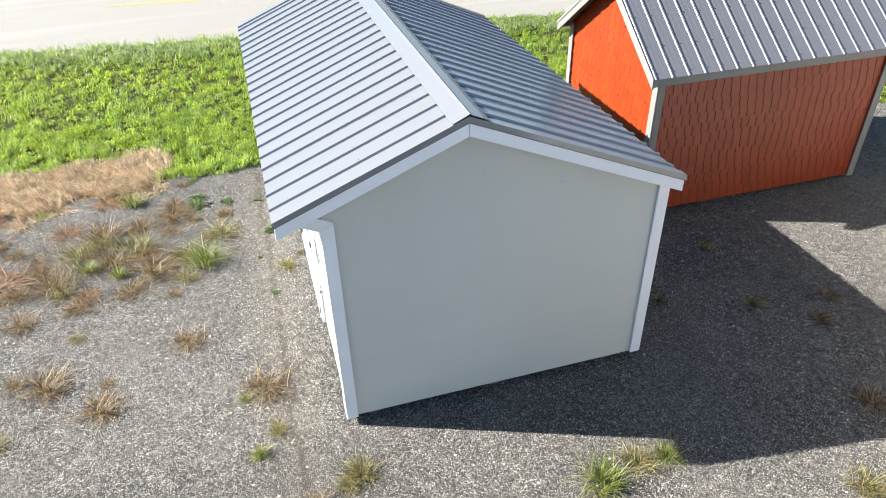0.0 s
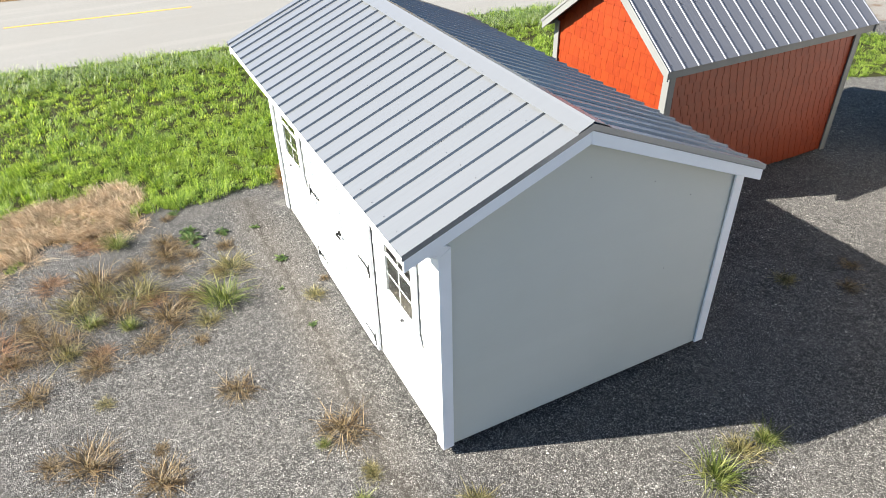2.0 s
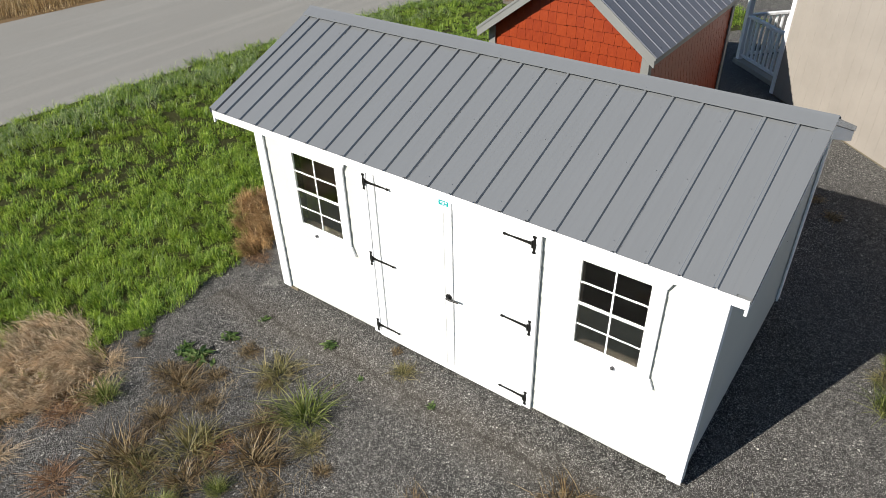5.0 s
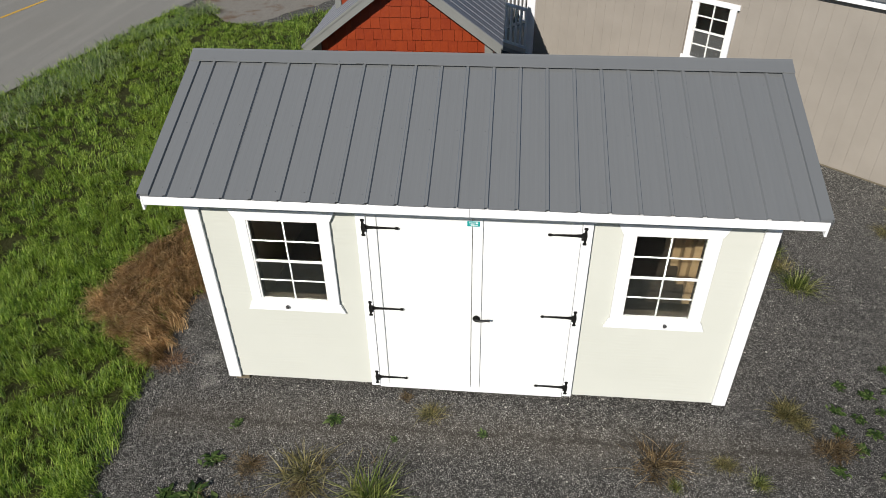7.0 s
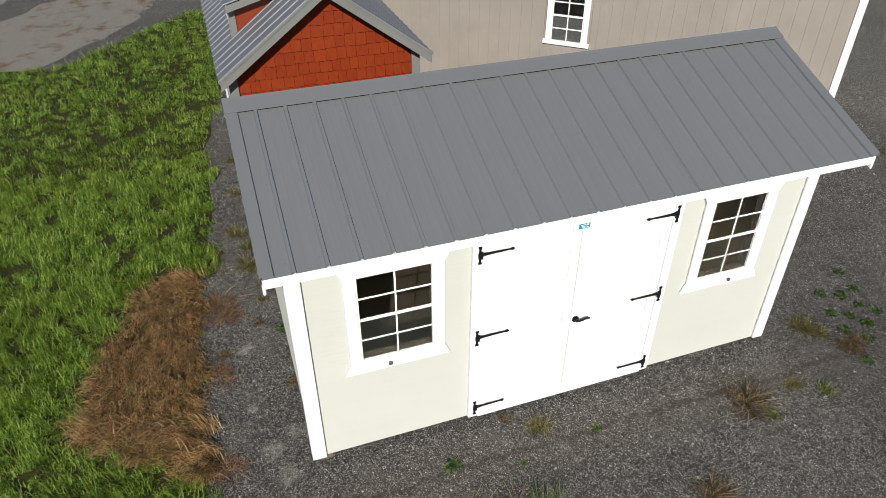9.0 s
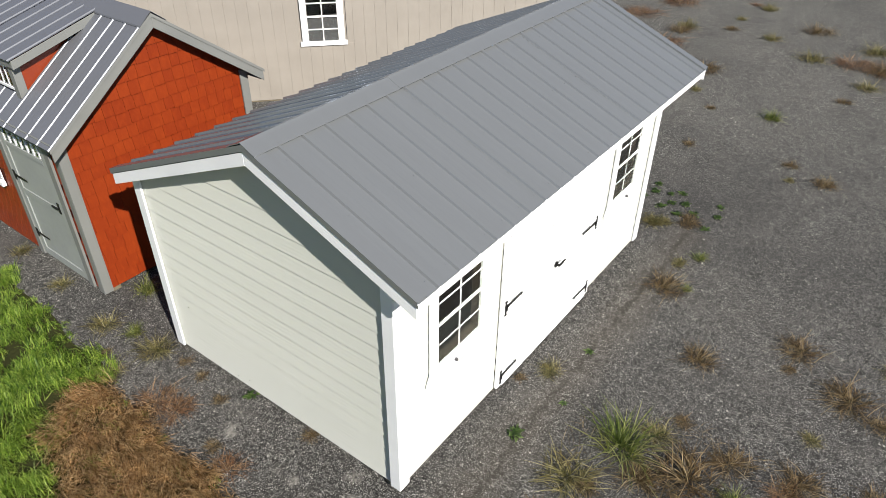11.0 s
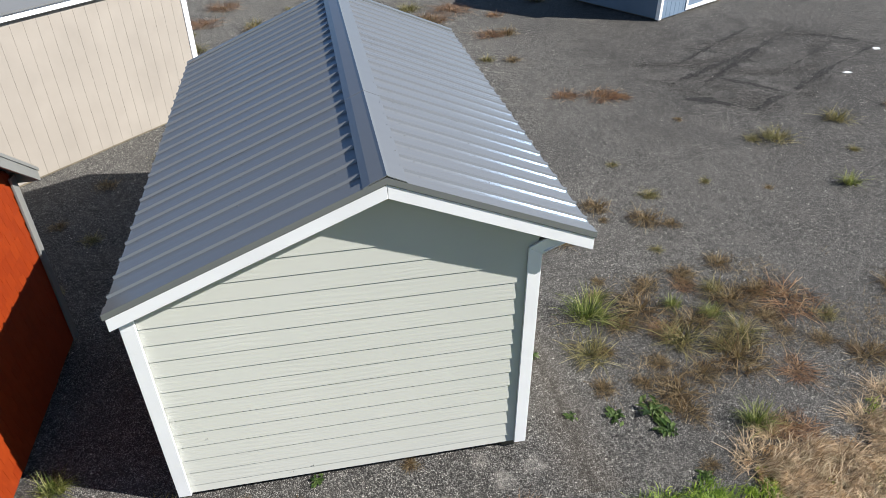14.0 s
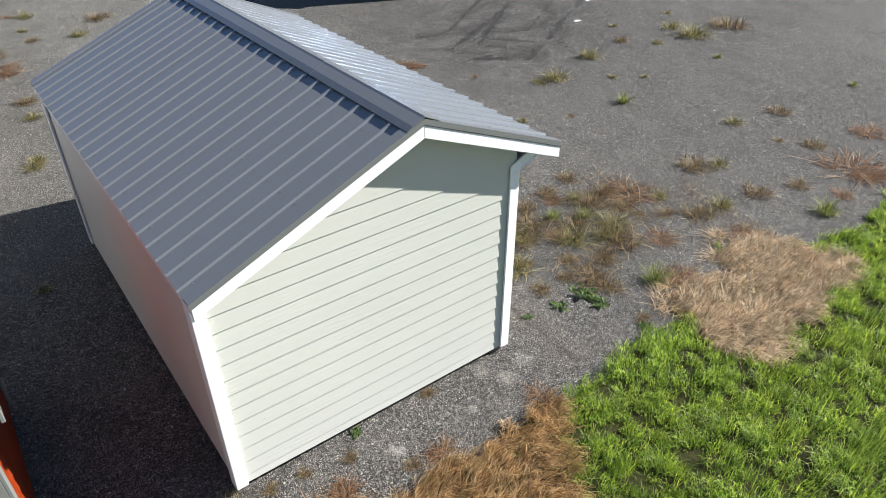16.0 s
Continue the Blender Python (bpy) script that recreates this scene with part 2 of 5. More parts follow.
# crack that runs beside the shed
wob = k.noise(2.2, 8, 0.72)
line = k.math("ABSOLUTE", k.math("ADD", k.math("ADD", xyz[0], 0.47), k.math("MULTIPLY", k.math("SUBTRACT", wob, 0.5), 0.34)))
inside = k.math("LESS_THAN", k.math("ABSOLUTE", k.math("SUBTRACT", xyz[1], 2.4)), 3.1)
broken = k.val(k.noise(16, 4, 0.7), 0.36, 0.5)
crack = k.math("MULTIPLY", k.math("MULTIPLY", k.val(line, 0.005, 0.05, 0.7, 0.0), inside), broken)
agg = k.mix(crack, agg, (0.018, 0.0175, 0.017))
brown = k.math("MULTIPLY", k.val(line, 0.05, 0.4, 0.22, 0.0), inside)
agg = k.mix(brown, agg, (0.12, 0.098, 0.072))
k.color(agg)
k.bump(gap, 1.0, 0.008)
k.bump(k.noise(14, 4), 0.35, 0.01)
M_ASPHALT = k.m

k = Mat("loose_black_tar", 0.8, 0, 0.3)
c = k.ramp(k.cells(60, "Distance"), [(0.0, (0.045, 0.044, 0.042)), (0.35, (0.016, 0.0155, 0.015)), (0.7, (0.005, 0.005, 0.005))])
k.color(k.mix(k.val(k.noise(40, 3, 0.7), 0.58, 0.66), c, (0.2, 0.19, 0.175)))
k.bump(k.cells(60, "Distance"), 1.0, 0.015)
M_TAR = k.m

k = Mat("pale_road_surface", 0.85, 0, 0.3)
xyz = k.split()
grain = k.noise(70, 4, 0.7)
c = k.mix(k.val(grain, 0.3, 0.7), (0.145, 0.143, 0.134), (0.275, 0.27, 0.25))
c = k.mix(k.val(k.noise(0.5, 5), 0.35, 0.7, 0, 0.5), c, (0.20, 0.192, 0.175))
c = k.mix(k.val(k.noise(1.2, 3, 0.5, k.mapped((0.1, 2.0, 1), (0, 0, 0.13))), 0.5, 0.75, 0, 0.25), c, (0.33, 0.32, 0.29))
k.color(c)
k.bump(grain, 0.7, 0.006)
M_ROAD = k.m
k = Mat("worn_yellow_road_paint", 0.7, 0, 0.3)
k.color(k.mix(k.val(k.noise(9, 6, 0.7), 0.45, 0.7), (0.62, 0.36, 0.04), (0.32, 0.24, 0.10)))
M_YELLOW = k.m
k = Mat("verge_soil", 0.95, 0, 0.1)
k.color(k.mix(k.noise(5, 6, 0.65), (0.016, 0.022, 0.007), (0.05, 0.05, 0.018)))
k.bump(k.noise(20, 5), 0.8, 0.03)
M_SOIL = k.m
k = Mat("dry_thatch_soil", 0.95, 0, 0.1)
k.color(k.mix(k.noise(14, 6, 0.7), (0.07, 0.045, 0.022), (0.22, 0.15, 0.08)))
k.bump(k.noise(40, 5), 0.8, 0.02)
M_THATCH = k.m


def blades(name, lo, mid, hi, patch_scale=0.9, patch=(0.1, 0.12, 0.02), amount=0.4, reflect=0.62, through_tint=(1.1, 1.1, 1.0)):
    k = Mat(name, 0.45, 0, 0.4)
    c = k.ramp(k.island(), [(0.0, lo), (0.5, mid), (1.0, hi)])
    c = k.mix(k.val(k.noise(patch_scale, 3), 0.45, 0.75, 0, amount), c, patch)
    tone = k.ramp(k.noise(7.0, 2, 0.6), [(0.32, (0.66, 0.68, 0.62)), (0.52, (1, 1, 1)), (0.72, (1.22, 1.18, 1.1))])
    c = k.mix(1.0, c, tone, "MULTIPLY")
    k.color(k.mix(1.0, c, (reflect, reflect, reflect), "MULTIPLY"))
    tr = k.t.nodes.new("ShaderNodeBsdfTranslucent")
    k.link(k.mix(1.0, c, through_tint, "MULTIPLY"), tr.inputs[0])
    mx = k.t.nodes.new("ShaderNodeMixShader")
    mx.inputs[0].default_value = 0.45
    k.link(k.b.outputs[0], mx.inputs[1])
    k.link(tr.outputs[0], mx.inputs[2])
    k.link(mx.outputs[0], k.t.nodes["Material Output"].inputs[0])
    return k.m


M_GRASS = blades("green_grass", (0.018, 0.068, 0.008), (0.17, 0.30, 0.032), (0.50, 0.63, 0.14), 0.55, (0.28, 0.37, 0.06), 0.5, 0.95, (1.65, 1.5, 1.0))
M_HAY = blades("cut_grass", (0.07, 0.14, 0.04), (0.24, 0.34, 0.13), (0.58, 0.62, 0.38), 1.5, (0.22, 0.33, 0.10), 0.5, 0.9)
M_DRY = blades("dry_tan_grass", (0.13, 0.09, 0.055), (0.54, 0.41, 0.27), (0.90, 0.77, 0.58), 6.0, (0.40, 0.27, 0.16), 0.5, 1.0)
M_RUST = blades("rust_brown_grass", (0.06, 0.032, 0.012), (0.50, 0.305, 0.135), (0.86, 0.64, 0.36), 6.0, (0.24, 0.13, 0.052), 0.6, 1.0)
M_TALL = blades("tall_dead_grass", (0.12, 0.07, 0.03), (0.42, 0.30, 0.15), (0.72, 0.58, 0.36), 1.3, (0.30, 0.17, 0.07), 0.5, 1.0)
M_TUFT_GREEN = blades("green_tuft_blades", (0.02, 0.045, 0.008), (0.14, 0.19, 0.035), (0.52, 0.53, 0.22), 3, (0.30, 0.27, 0.08), 0.5, 0.95)
M_TUFT_DRY = blades("dry_tuft_blades", (0.02, 0.014, 0.007), (0.19, 0.13, 0.06), (0.60, 0.48, 0.29), 4, (0.17, 0.095, 0.04), 0.5, 0.9)
M_TUFT_MIX = blades("half_dry_tuft_blades", (0.025, 0.03, 0.01), (0.21, 0.195, 0.07), (0.62, 0.56, 0.30), 5, (0.25, 0.17, 0.07), 0.5, 0.9)
M_TUFT_RUST = blades("rust_tuft_blades", (0.04, 0.02, 0.01), (0.30, 0.165, 0.085), (0.66, 0.47, 0.30), 4, (0.22, 0.10, 0.055), 0.5, 0.9)
M_LEAF = blades("broad_weed_leaves", (0.018, 0.045, 0.010), (0.06, 0.12, 0.025), (0.19, 0.27, 0.09), 6, (0.12, 0.15, 0.05), 0.4, 0.9)
k = Mat("bare_gravel", 0.9, 0, 0.2)
c = k.mix(k.val(k.noise(60, 4, 0.7), 0.3, 0.7), (0.10, 0.094, 0.083), (0.30, 0.283, 0.255))
k.color(k.mix(k.val(k.noise(1.8, 5, 0.65), 0.52, 0.66, 0, 0.8), c, (0.11, 0.06, 0.03)))
k.bump(k.noise(60, 4), 0.8, 0.01)
M_GRAVEL = k.m


# ---- mesh helpers ----
def box(bm, x0, x1, y0, y1, z0, z1):
    vs = [bm.verts.new(p) for p in ((x0, y0, z0), (x1, y0, z0), (x1, y1, z0), (x0, y1, z0), (x0, y0, z1), (x1, y0, z1), (x1, y1, z1), (x0, y1, z1))]
    for f in ((3, 2, 1, 0), (4, 5, 6, 7), (0, 1, 5, 4), (1, 2, 6, 5), (2, 3, 7, 6), (3, 0, 4, 7)):
        bm.faces.new([vs[i] for i in f])
    return bm


def prism(bm, outline, offset):
    """A closed solid: an outline of 3D points and the same outline moved by offset."""
    o = Vector(offset)
    a = [bm.verts.new(p) for p in outline]
    b = [bm.verts.new(Vector(p) + o) for p in outline]
    n = len(a)
    bm.faces.new(a[::-1])
    bm.faces.new(b)
    for i in range(n):
        bm.faces.new((a[i], a[(i + 1) % n], b[(i + 1) % n], b[i]))
    return bm


def soft(bm, w=0.004):
    bmesh.ops.recalc_face_normals(bm, faces=bm.faces)
    bmesh.ops.bevel(bm, geom=bm.edges[:], offset=w, segments=1, affect="EDGES")
    return bm


def B(*args):
    return box(bmesh.new(), *args)


def mesh_of(name, bm, material):
    bmesh.ops.recalc_face_normals(bm, faces=bm.faces)
    me = bpy.data.meshes.new(name)
    bm.to_mesh(me)
    bm.free()
    me.materials.append(material)
    return me


def part(name, bm, material, parent, label=""):
    ob = new(name, mesh_of(name, bm, material))
    ob.parent = parent
    return tagged(ob, label) if label else ob


def thing(name, m, label, category, group="", kind=""):
    ob = new(name)
    ob.matrix_basis = m
    ob.empty_display_size = 0.2
    return tagged(ob, label, category, group, kind)


def big_mesh(name, verts, quads, tris, material):
    """A mesh from arrays, quick for many faces."""
    me = bpy.data.meshes.new(name)
    nq, nt = len(quads), len(tris)
    loops = np.concatenate([np.asarray(quads, dtype=np.int32).ravel(), np.asarray(tris, dtype=np.int32).ravel()])
    me.vertices.add(len(verts))
    me.vertices.foreach_set("co", np.asarray(verts, dtype=np.float32).ravel())
    me.loops.add(len(loops))
    me.loops.foreach_set("vertex_index", loops)
    me.polygons.add(nq + nt)
    me.polygons.foreach_set("loop_start", np.concatenate([np.arange(nq) * 4, nq * 4 + np.arange(nt) * 3]).astype(np.int32))
    me.update(calc_edges=True)
    me.materials.append(material)
    return me


# ---- ground, road, verge ----
def sheet(name, outline, z, material, label, category):
    bm = bmesh.new()
    bm.faces.new([bm.verts.new((x, y, z)) for x, y in outline])
    ob = new(name, mesh_of(name, bm, material))
    return tagged(ob, label, category, kind="structure")


sheet("ground", [(-400, -400), (400, -400), (400, 400), (-400, 400)], 0.0, M_ASPHALT, "weathered grey asphalt lot with exposed aggregate", "ground")

SOUTH_X = [-60, -12, -6.5, -5.2, -4.6, -4.3, -3.9, -3.5, -3.1, -2.6, -2.2, -1.9, -1.35, -0.1, 1.2, 1.9, 2.4, 2.8, 3.5, 4.4, 6.0, 7.5, 10.0, 11.9, 12.6, 13.5, 14.4]
SOUTH_Y = [6.0, 5.9, 5.87, 5.92, 5.8, 5.65, 5.2, 5.15, 5.5, 5.4, 5.42, 5.66, 5.72, 5.72, 5.78, 5.82, 5.72, 5.68, 5.58, 5.45, 5.37, 5.3, 4.78, 4.0, 3.4, 2.9, 3.6]


def south_edge(x):
    return np.interp(x, SOUTH_X, SOUTH_Y)


ROAD_X = [-60, -5.8, -0.45, 5.9, 12.7, 20, 60]
ROAD_Y = [19.5, 13.45, 12.8, 12.15, 10.9, 9.3, -3]


def road_edge(x):
    return np.interp(x, ROAD_X, ROAD_Y)


def east_end(y):
    return np.interp(y, [3.0, 4.0, 5.3, 6.5, 8.1, 9.2, 10.0, 10.9], [13.8, 14.5, 14.8, 13.4, 11.4, 11.7, 12.8, 12.9])


def wobble(x, y, f=1.0):
    return noise.noise((x * f, y * f, 3.7))


def in_verge(x, y):
    return y > south_edge(x) + 0.16 * wobble(x, y, 1.7) + 0.07 * wobble(x, y, 6) and y < road_edge(x) + 0.12 * wobble(x, y, 2.0) and x < east_end(y) + 0.3 * wobble(x, y, 1.3)


DRY_WEST = [(-1.95, 5.5), (-2.4, 5.3), (-2.9, 5.35), (-3.2, 5.4), (-3.5, 5.0), (-3.9, 5.1), (-4.3, 5.7), (-4.5, 6.0), (-4.5, 6.4), (-3.7, 6.55), (-2.7, 6.65), (-1.97, 6.6), (-1.82, 6.2), (-1.9, 5.9)]
DRY_EAST = [(-0.1, 5.6), (0.5, 5.6), (1.2, 5.65), (1.9, 5.7), (2.4, 5.6), (3.1, 5.55), (3.25, 6.1), (2.8, 6.35), (2.3, 6.62), (1.9, 6.8), (1.4, 6.85), (0.85, 6.8), (0.6, 6.2), (0.3, 6.0)]


def inside(x, y, outline):
    """Whether a plan point lies within an outline."""
    odd = False
    for (x0, y0), (x1, y1) in zip(outline, outline[1:] + outline[:1]):
        if (y0 > y) != (y1 > y) and x < x0 + (y - y0) * (x1 - x0) / (y1 - y0):
            odd = not odd
    return odd


def dryness(x, y):
    """How dead the grass is, 0 to 1."""
    u = x + 0.16 * wobble(x, y, 2.3) + 0.08 * wobble(x, y, 6)
    v = y + 0.16 * wobble(x + 7, y, 2.3) + 0.08 * wobble(x + 7, y, 6)
    if inside(u, v, DRY_WEST):
        return 1.0
    return 0.8 if inside(u, v, DRY_EAST) else 0.0


xs = np.linspace(-60, 14.2, 320)
low = [(x, float(south_edge(x)) + 0.05 + 0.13 * wobble(x, 5.6, 1.7)) for x in xs]
up = [(float(x), float(road_edge(x)) + 0.05) for x in (12.9, 5.9, -0.45, -5.8, -60)]
side = [(14.6, 5.3), (13.3, 6.5), (11.4, 8.1), (11.7, 9.2), (12.7, 10.0)]
sheet("verge", low + side + up, 0.006, M_SOIL, "soil of the roadside verge under grass", "ground")


def ragged(outline, f=3.0, amp=0.12, step=0.12):
    """The outline with uneven edges."""
    out = []
    for (x0, y0), (x1, y1) in zip(outline, outline[1:] + outline[:1]):
        n = max(1, int(math.hypot(x1 - x0, y1 - y0) / step))
        for i in range(n):
            x, y = x0 + (x1 - x0) * i / n, y0 + (y1 - y0) * i / n
            out.append((x + amp * wobble(x + 9, y, f), y + amp * wobble(x, y + 9, f)))
    return out


dry_w = [(-4.35, 5.85), (-3.9, 5.35), (-3.5, 5.3), (-3.1, 5.6), (-2.5, 5.55), (-2.1, 5.7), (-2.0, 6.3), (-3.0, 6.45), (-4.2, 6.3)]
sheet("dry_patch", ragged(dry_w, 2.2, 0.16), 0.012, M_THATCH, "dry straw-coloured thatch at the asphalt edge", "ground")
dry_e = [(0.1, 5.84), (1.0, 5.86), (2.6, 5.82), (3.0, 5.84), (2.5, 6.3), (1.5, 6.65), (0.9, 6.5), (0.6, 6.1)]
sheet("dry_patch", ragged(dry_e, 2.4, 0.1), 0.012, M_THATCH, "dry brown thatch at the asphalt edge", "ground")
bare = [(11.2, 9.0), (11.8, 8.4), (12.8, 7.6), (13.9, 6.9), (17.0, 5.6), (17.0, 9.0), (13.6, 10.6), (12.7, 10.1), (11.8, 9.6)]
sheet("bare_patch", ragged(bare, 1.5, 0.25), 0.004, M_GRAVEL, "bare pale gravel with dead leaves beside the road", "ground")
road_pts = list(zip(ROAD_X, ROAD_Y))
far_pts = [(x - 0.4, y + 6.9) for x, y in road_pts][::-1]
sheet("road", road_pts + far_pts, 0.01, M_ROAD, "pale worn two-lane asphalt road", "road")
far = [(x - 0.4, y + 6.9) for x, y in road_pts]
sheet("far_verge", far + [(60, 300), (-300, 300), (-300, 26)], 0.012, M_THATCH, "dry grassy ground across the road", "ground")


TAR_Z = iter(0.003 + 0.0006 * i for i in range(40))


def tar_track(p0, p1, width, bend=0.0):
    """Loosened black tar along a wheel's way, uneven in width."""
    bm = bmesh.new()
    z = next(TAR_Z)
    ln = math.hypot(p1[0] - p0[0], p1[1] - p0[1])
    dx, dy = (p1[0] - p0[0]) / ln, (p1[1] - p0[1]) / ln
    n = int(ln / 0.05)
    lo, hi = [], []
    for i in range(n + 1):
        f = i / n
        side = bend * math.sin(f * math.pi)
        x, y = p0[0] + dx * ln * f - dy * side, p0[1] + dy * ln * f + dx * side
        w = width * max(0.06, 0.45 + 0.9 * wobble(x, y, 1.3) + 0.8 * wobble(x, y, 7.0)) * min(1.0, 8 * f + 0.1, 8 * (1 - f) + 0.1)
        o = 0.05 * wobble(x + 5, y, 4.0)
        lo.append(bm.verts.new((x - dy * (o - w / 2), y + dx * (o - w / 2), z)))
        hi.append(bm.verts.new((x - dy * (o + w / 2), y + dx * (o + w / 2), z)))
    for i in range(n):
        bm.faces.new((lo[i], lo[i + 1], hi[i + 1], hi[i]))
    ob = new("tar_track", mesh_of("tar_track", bm, M_TAR))
    tagged(ob, "black tar loosened along a wheel track", "road surface", kind="structure")


for p0, p1, wd, bend in (((-5.9, -2.95), (-10.8, -6.75), 0.26, 0.05), ((-5.65, -3.5), (-10.5, -6.3), 0.22, -0.05), ((-7.7, -2.5), (-11.7, -4.95), 0.2, 0.05), ((-6.85, -3.6), (-7.8, -2.5), 0.16, 0.03), ((-6.5, -1.85), (-7.7, -2.55), 0.3, 0.0), ((-9.9, -6.2), (-11.9, -4.8), 0.22, 0.2), ((-5.5, -2.7), (-6.4, -2.1), 0.3, 0.1), ((-6.4, -4.6), (-9.6, -6.9), 0.15, 0.0), ((-8.2, -3.6), (-10.9, -5.4), 0.12, 0.0), ((-7.2, -5.6), (-8.2, -4.3), 0.12, 0.1)):
    tar_track(p0, p1, wd * 0.85, bend)


def yellow_line(x0, x1):
    bm = bmesh.new()
    n = 14
    lo, hi = [], []
    for i in range(n + 1):
        x = x0 + (x1 - x0) * i / n
        y = float(np.interp(x, [-12, -3.8, 0.8, 11.7, 13.4, 17.0], [18.3, 17.12, 16.63, 15.1, 14.84, 14.2]))
        lo.append(bm.verts.new((x, y - 0.05, 0.014)))
        hi.append(bm.verts.new((x, y + 0.05, 0.014)))
    for i in range(n):
        bm.faces.new((lo[i], lo[i + 1], hi[i + 1], hi[i]))
    ob = new("road_line", mesh_of("road_line", bm, M_YELLOW))
    tagged(ob, "worn yellow centre line painted on the road", "road marking", kind="structure")


yellow_line(-3.8, 0.78)
yellow_line(11.7, 16.3)


# ---- grass ----
def blade_field(name, roots, heights, widths, lean, heading, material, label, category):
    """Many bent blades in one mesh, each of two tapered lengths and a tip."""
    n = len(roots)
    rs = np.random.RandomState(5)
    ang = heading
    face = ang + np.pi / 2 + rs.uniform(-0.6, 0.6, n)
    d = np.stack([np.cos(ang), np.sin(ang), np.zeros(n)], 1)
    s = np.stack([np.cos(face), np.sin(face), np.zeros(n)], 1) * widths[:, None] / 2
    up = np.array([0, 0, 1.0])[None]
    a1 = np.clip(lean * 0.35, 0, 1.2)
    a2 = np.clip(lean * 1.1, 0, 1.75)
    h = heights[:, None]
    mid = roots + (d * np.sin(a1)[:, None] + up * np.cos(a1)[:, None]) * h * 0.55
    tip = mid + (d * np.sin(a2)[:, None] + up * np.cos(a2)[:, None]) * h * 0.45
    tip[:, 2] = np.maximum(tip[:, 2], 0.012)
    v = np.stack([roots - s, roots + s, mid + s * 0.85, mid - s * 0.85, tip], 1).reshape(-1, 3)
    base = np.arange(n)[:, None] * 5
    me = big_mesh(name, v, base + np.array([0, 1, 2, 3]), base + np.array([3, 2, 4]), material)
    ob = new(name, me)
    return tagged(ob, label, category, kind="stuff")


def scatter_tufts():
    """Roots, headings, heights and leans of the verge's blades, which grow in tufts."""
    rs = np.random.RandomState(11)
    out = {"green": [], "dry": []}
    zones = [(-7.5, 6.5, 5.0, 8.4, 96, 62), (-12, 6.5, 8.4, 14.5, 60, 32), (6.5, 15.0, 2.8, 13.0, 62, 30), (-14, -7.5, 5.4, 8.4, 40, 26)]
    for x0, x1, y0, y1, dens, per in zones:
        n = int((x1 - x0) * (y1 - y0) * dens)
        for x, y, r, r2 in zip(rs.uniform(x0, x1, n), rs.uniform(y0, y1, n), rs.uniform(0, 1, n), rs.uniform(0, 1, n)):
            if not in_verge(x, y):
                continue
            d = dryness(x, y)
            kind = "dry" if r < d * 0.96 else "green"
            if kind == "dry" and r2 < 0.45:
                continue
            big = 0.7 + 0.6 * wobble(x, y, 0.9) + 0.45 * wobble(x, y, 3.0)
            hay = min(1.0, max(0.0, (y - float(road_edge(x)) + 2.3) / 1.2))
            h = (0.055 + 0.065 * big + 0.03 * hay) * (0.35 + 1.25 * r2 ** 1.3)
            if d > 0:
                h *= 0.6
            turn = 3.0 * wobble(x + 31, y, 0.8) + 9.0 * r
            out[kind].append((x, y, max(0.05, h), 0.05 + 0.06 * r2, turn, hay, per))
    res = {}
    for kind, rows in out.items():
        t = np.array(rows)
        t = np.repeat(t, t[:, 6].astype(int), axis=0)
        n = len(t)
        ang = rs.uniform(0, 2 * np.pi, n)
        rad = t[:, 3] * np.sqrt(rs.uniform(0, 1, n))
        root = np.column_stack([t[:, 0] + rad * np.cos(ang), t[:, 1] + rad * np.sin(ang), np.full(n, 0.004)])
        head = t[:, 4] + rs.normal(0, 0.95, n)
        if kind == "green":
            lean = np.clip(np.abs(rs.normal(1.15, 0.55, n)) + 0.4 * t[:, 5], 0.1, 3.0)
            hgt = t[:, 2] * rs.uniform(0.5, 1.45, n)
            wid = np.where(t[:, 1] > 8.4, 1.35, 1.0) * rs.uniform(0.0034, 0.0066, n)
        else:
            lean = np.clip(np.abs(rs.normal(2.4, 0.6, n)), 0.2, 3.2)
            hgt = t[:, 2] * rs.uniform(0.5, 1.1, n)
            wid = rs.uniform(0.0035, 0.0065, n)
        res[kind] = (root, hgt, wid, lean, head)
    return res


tufts = scatter_tufts()
blade_field("grass", *tufts["green"], M_GRASS, "lush green uncut grass along the road verge", "grass")
blade_field("dry_grass", *tufts["dry"], M_RUST, "dead brown grass stubble at the asphalt edge", "grass")


def dead_mat(name, outline, count, per, seed, material, flat, label):
    """Matted dead grass: swept clumps that lie over one another, with gaps between them."""
    r = np.random.RandomState(seed)
    lo, hi = np.min(outline, 0), np.max(outline, 0)
    rows = []
    while len(rows) < count:
        x, y = r.uniform(lo[0] - 0.2, hi[0] + 0.2), r.uniform(lo[1] - 0.2, hi[1] + 0.2)
        if dryness(x, y) > 0 and y > float(south_edge(x)) + 0.10 * wobble(x, y, 3.0) and wobble(x, y, 5.0) > r.uniform(-0.75, 0.0):
            rows.append((x, y, 2.2 + 2.2 * wobble(x, y, 1.1) + r.normal(0, 0.5), 0.01 + 0.06 * max(0.0, 0.3 + wobble(x, y, 3.6)), r.uniform(0.6, 1.3)))
    t = np.repeat(np.array(rows), per, axis=0)
    n = len(t)
    root = np.column_stack([t[:, 0] + r.normal(0, 0.045, n), t[:, 1] + r.normal(0, 0.045, n), 0.004 + t[:, 3] * r.uniform(0, 1, n)])
    blade_field(name, root, r.uniform(0.08, 0.26, n) * t[:, 4], r.uniform(0.004, 0.008, n), np.clip(r.normal(flat, 0.5, n), 0.6, 3.3), t[:, 2] + r.normal(0, 0.5, n), material, label, "grass")


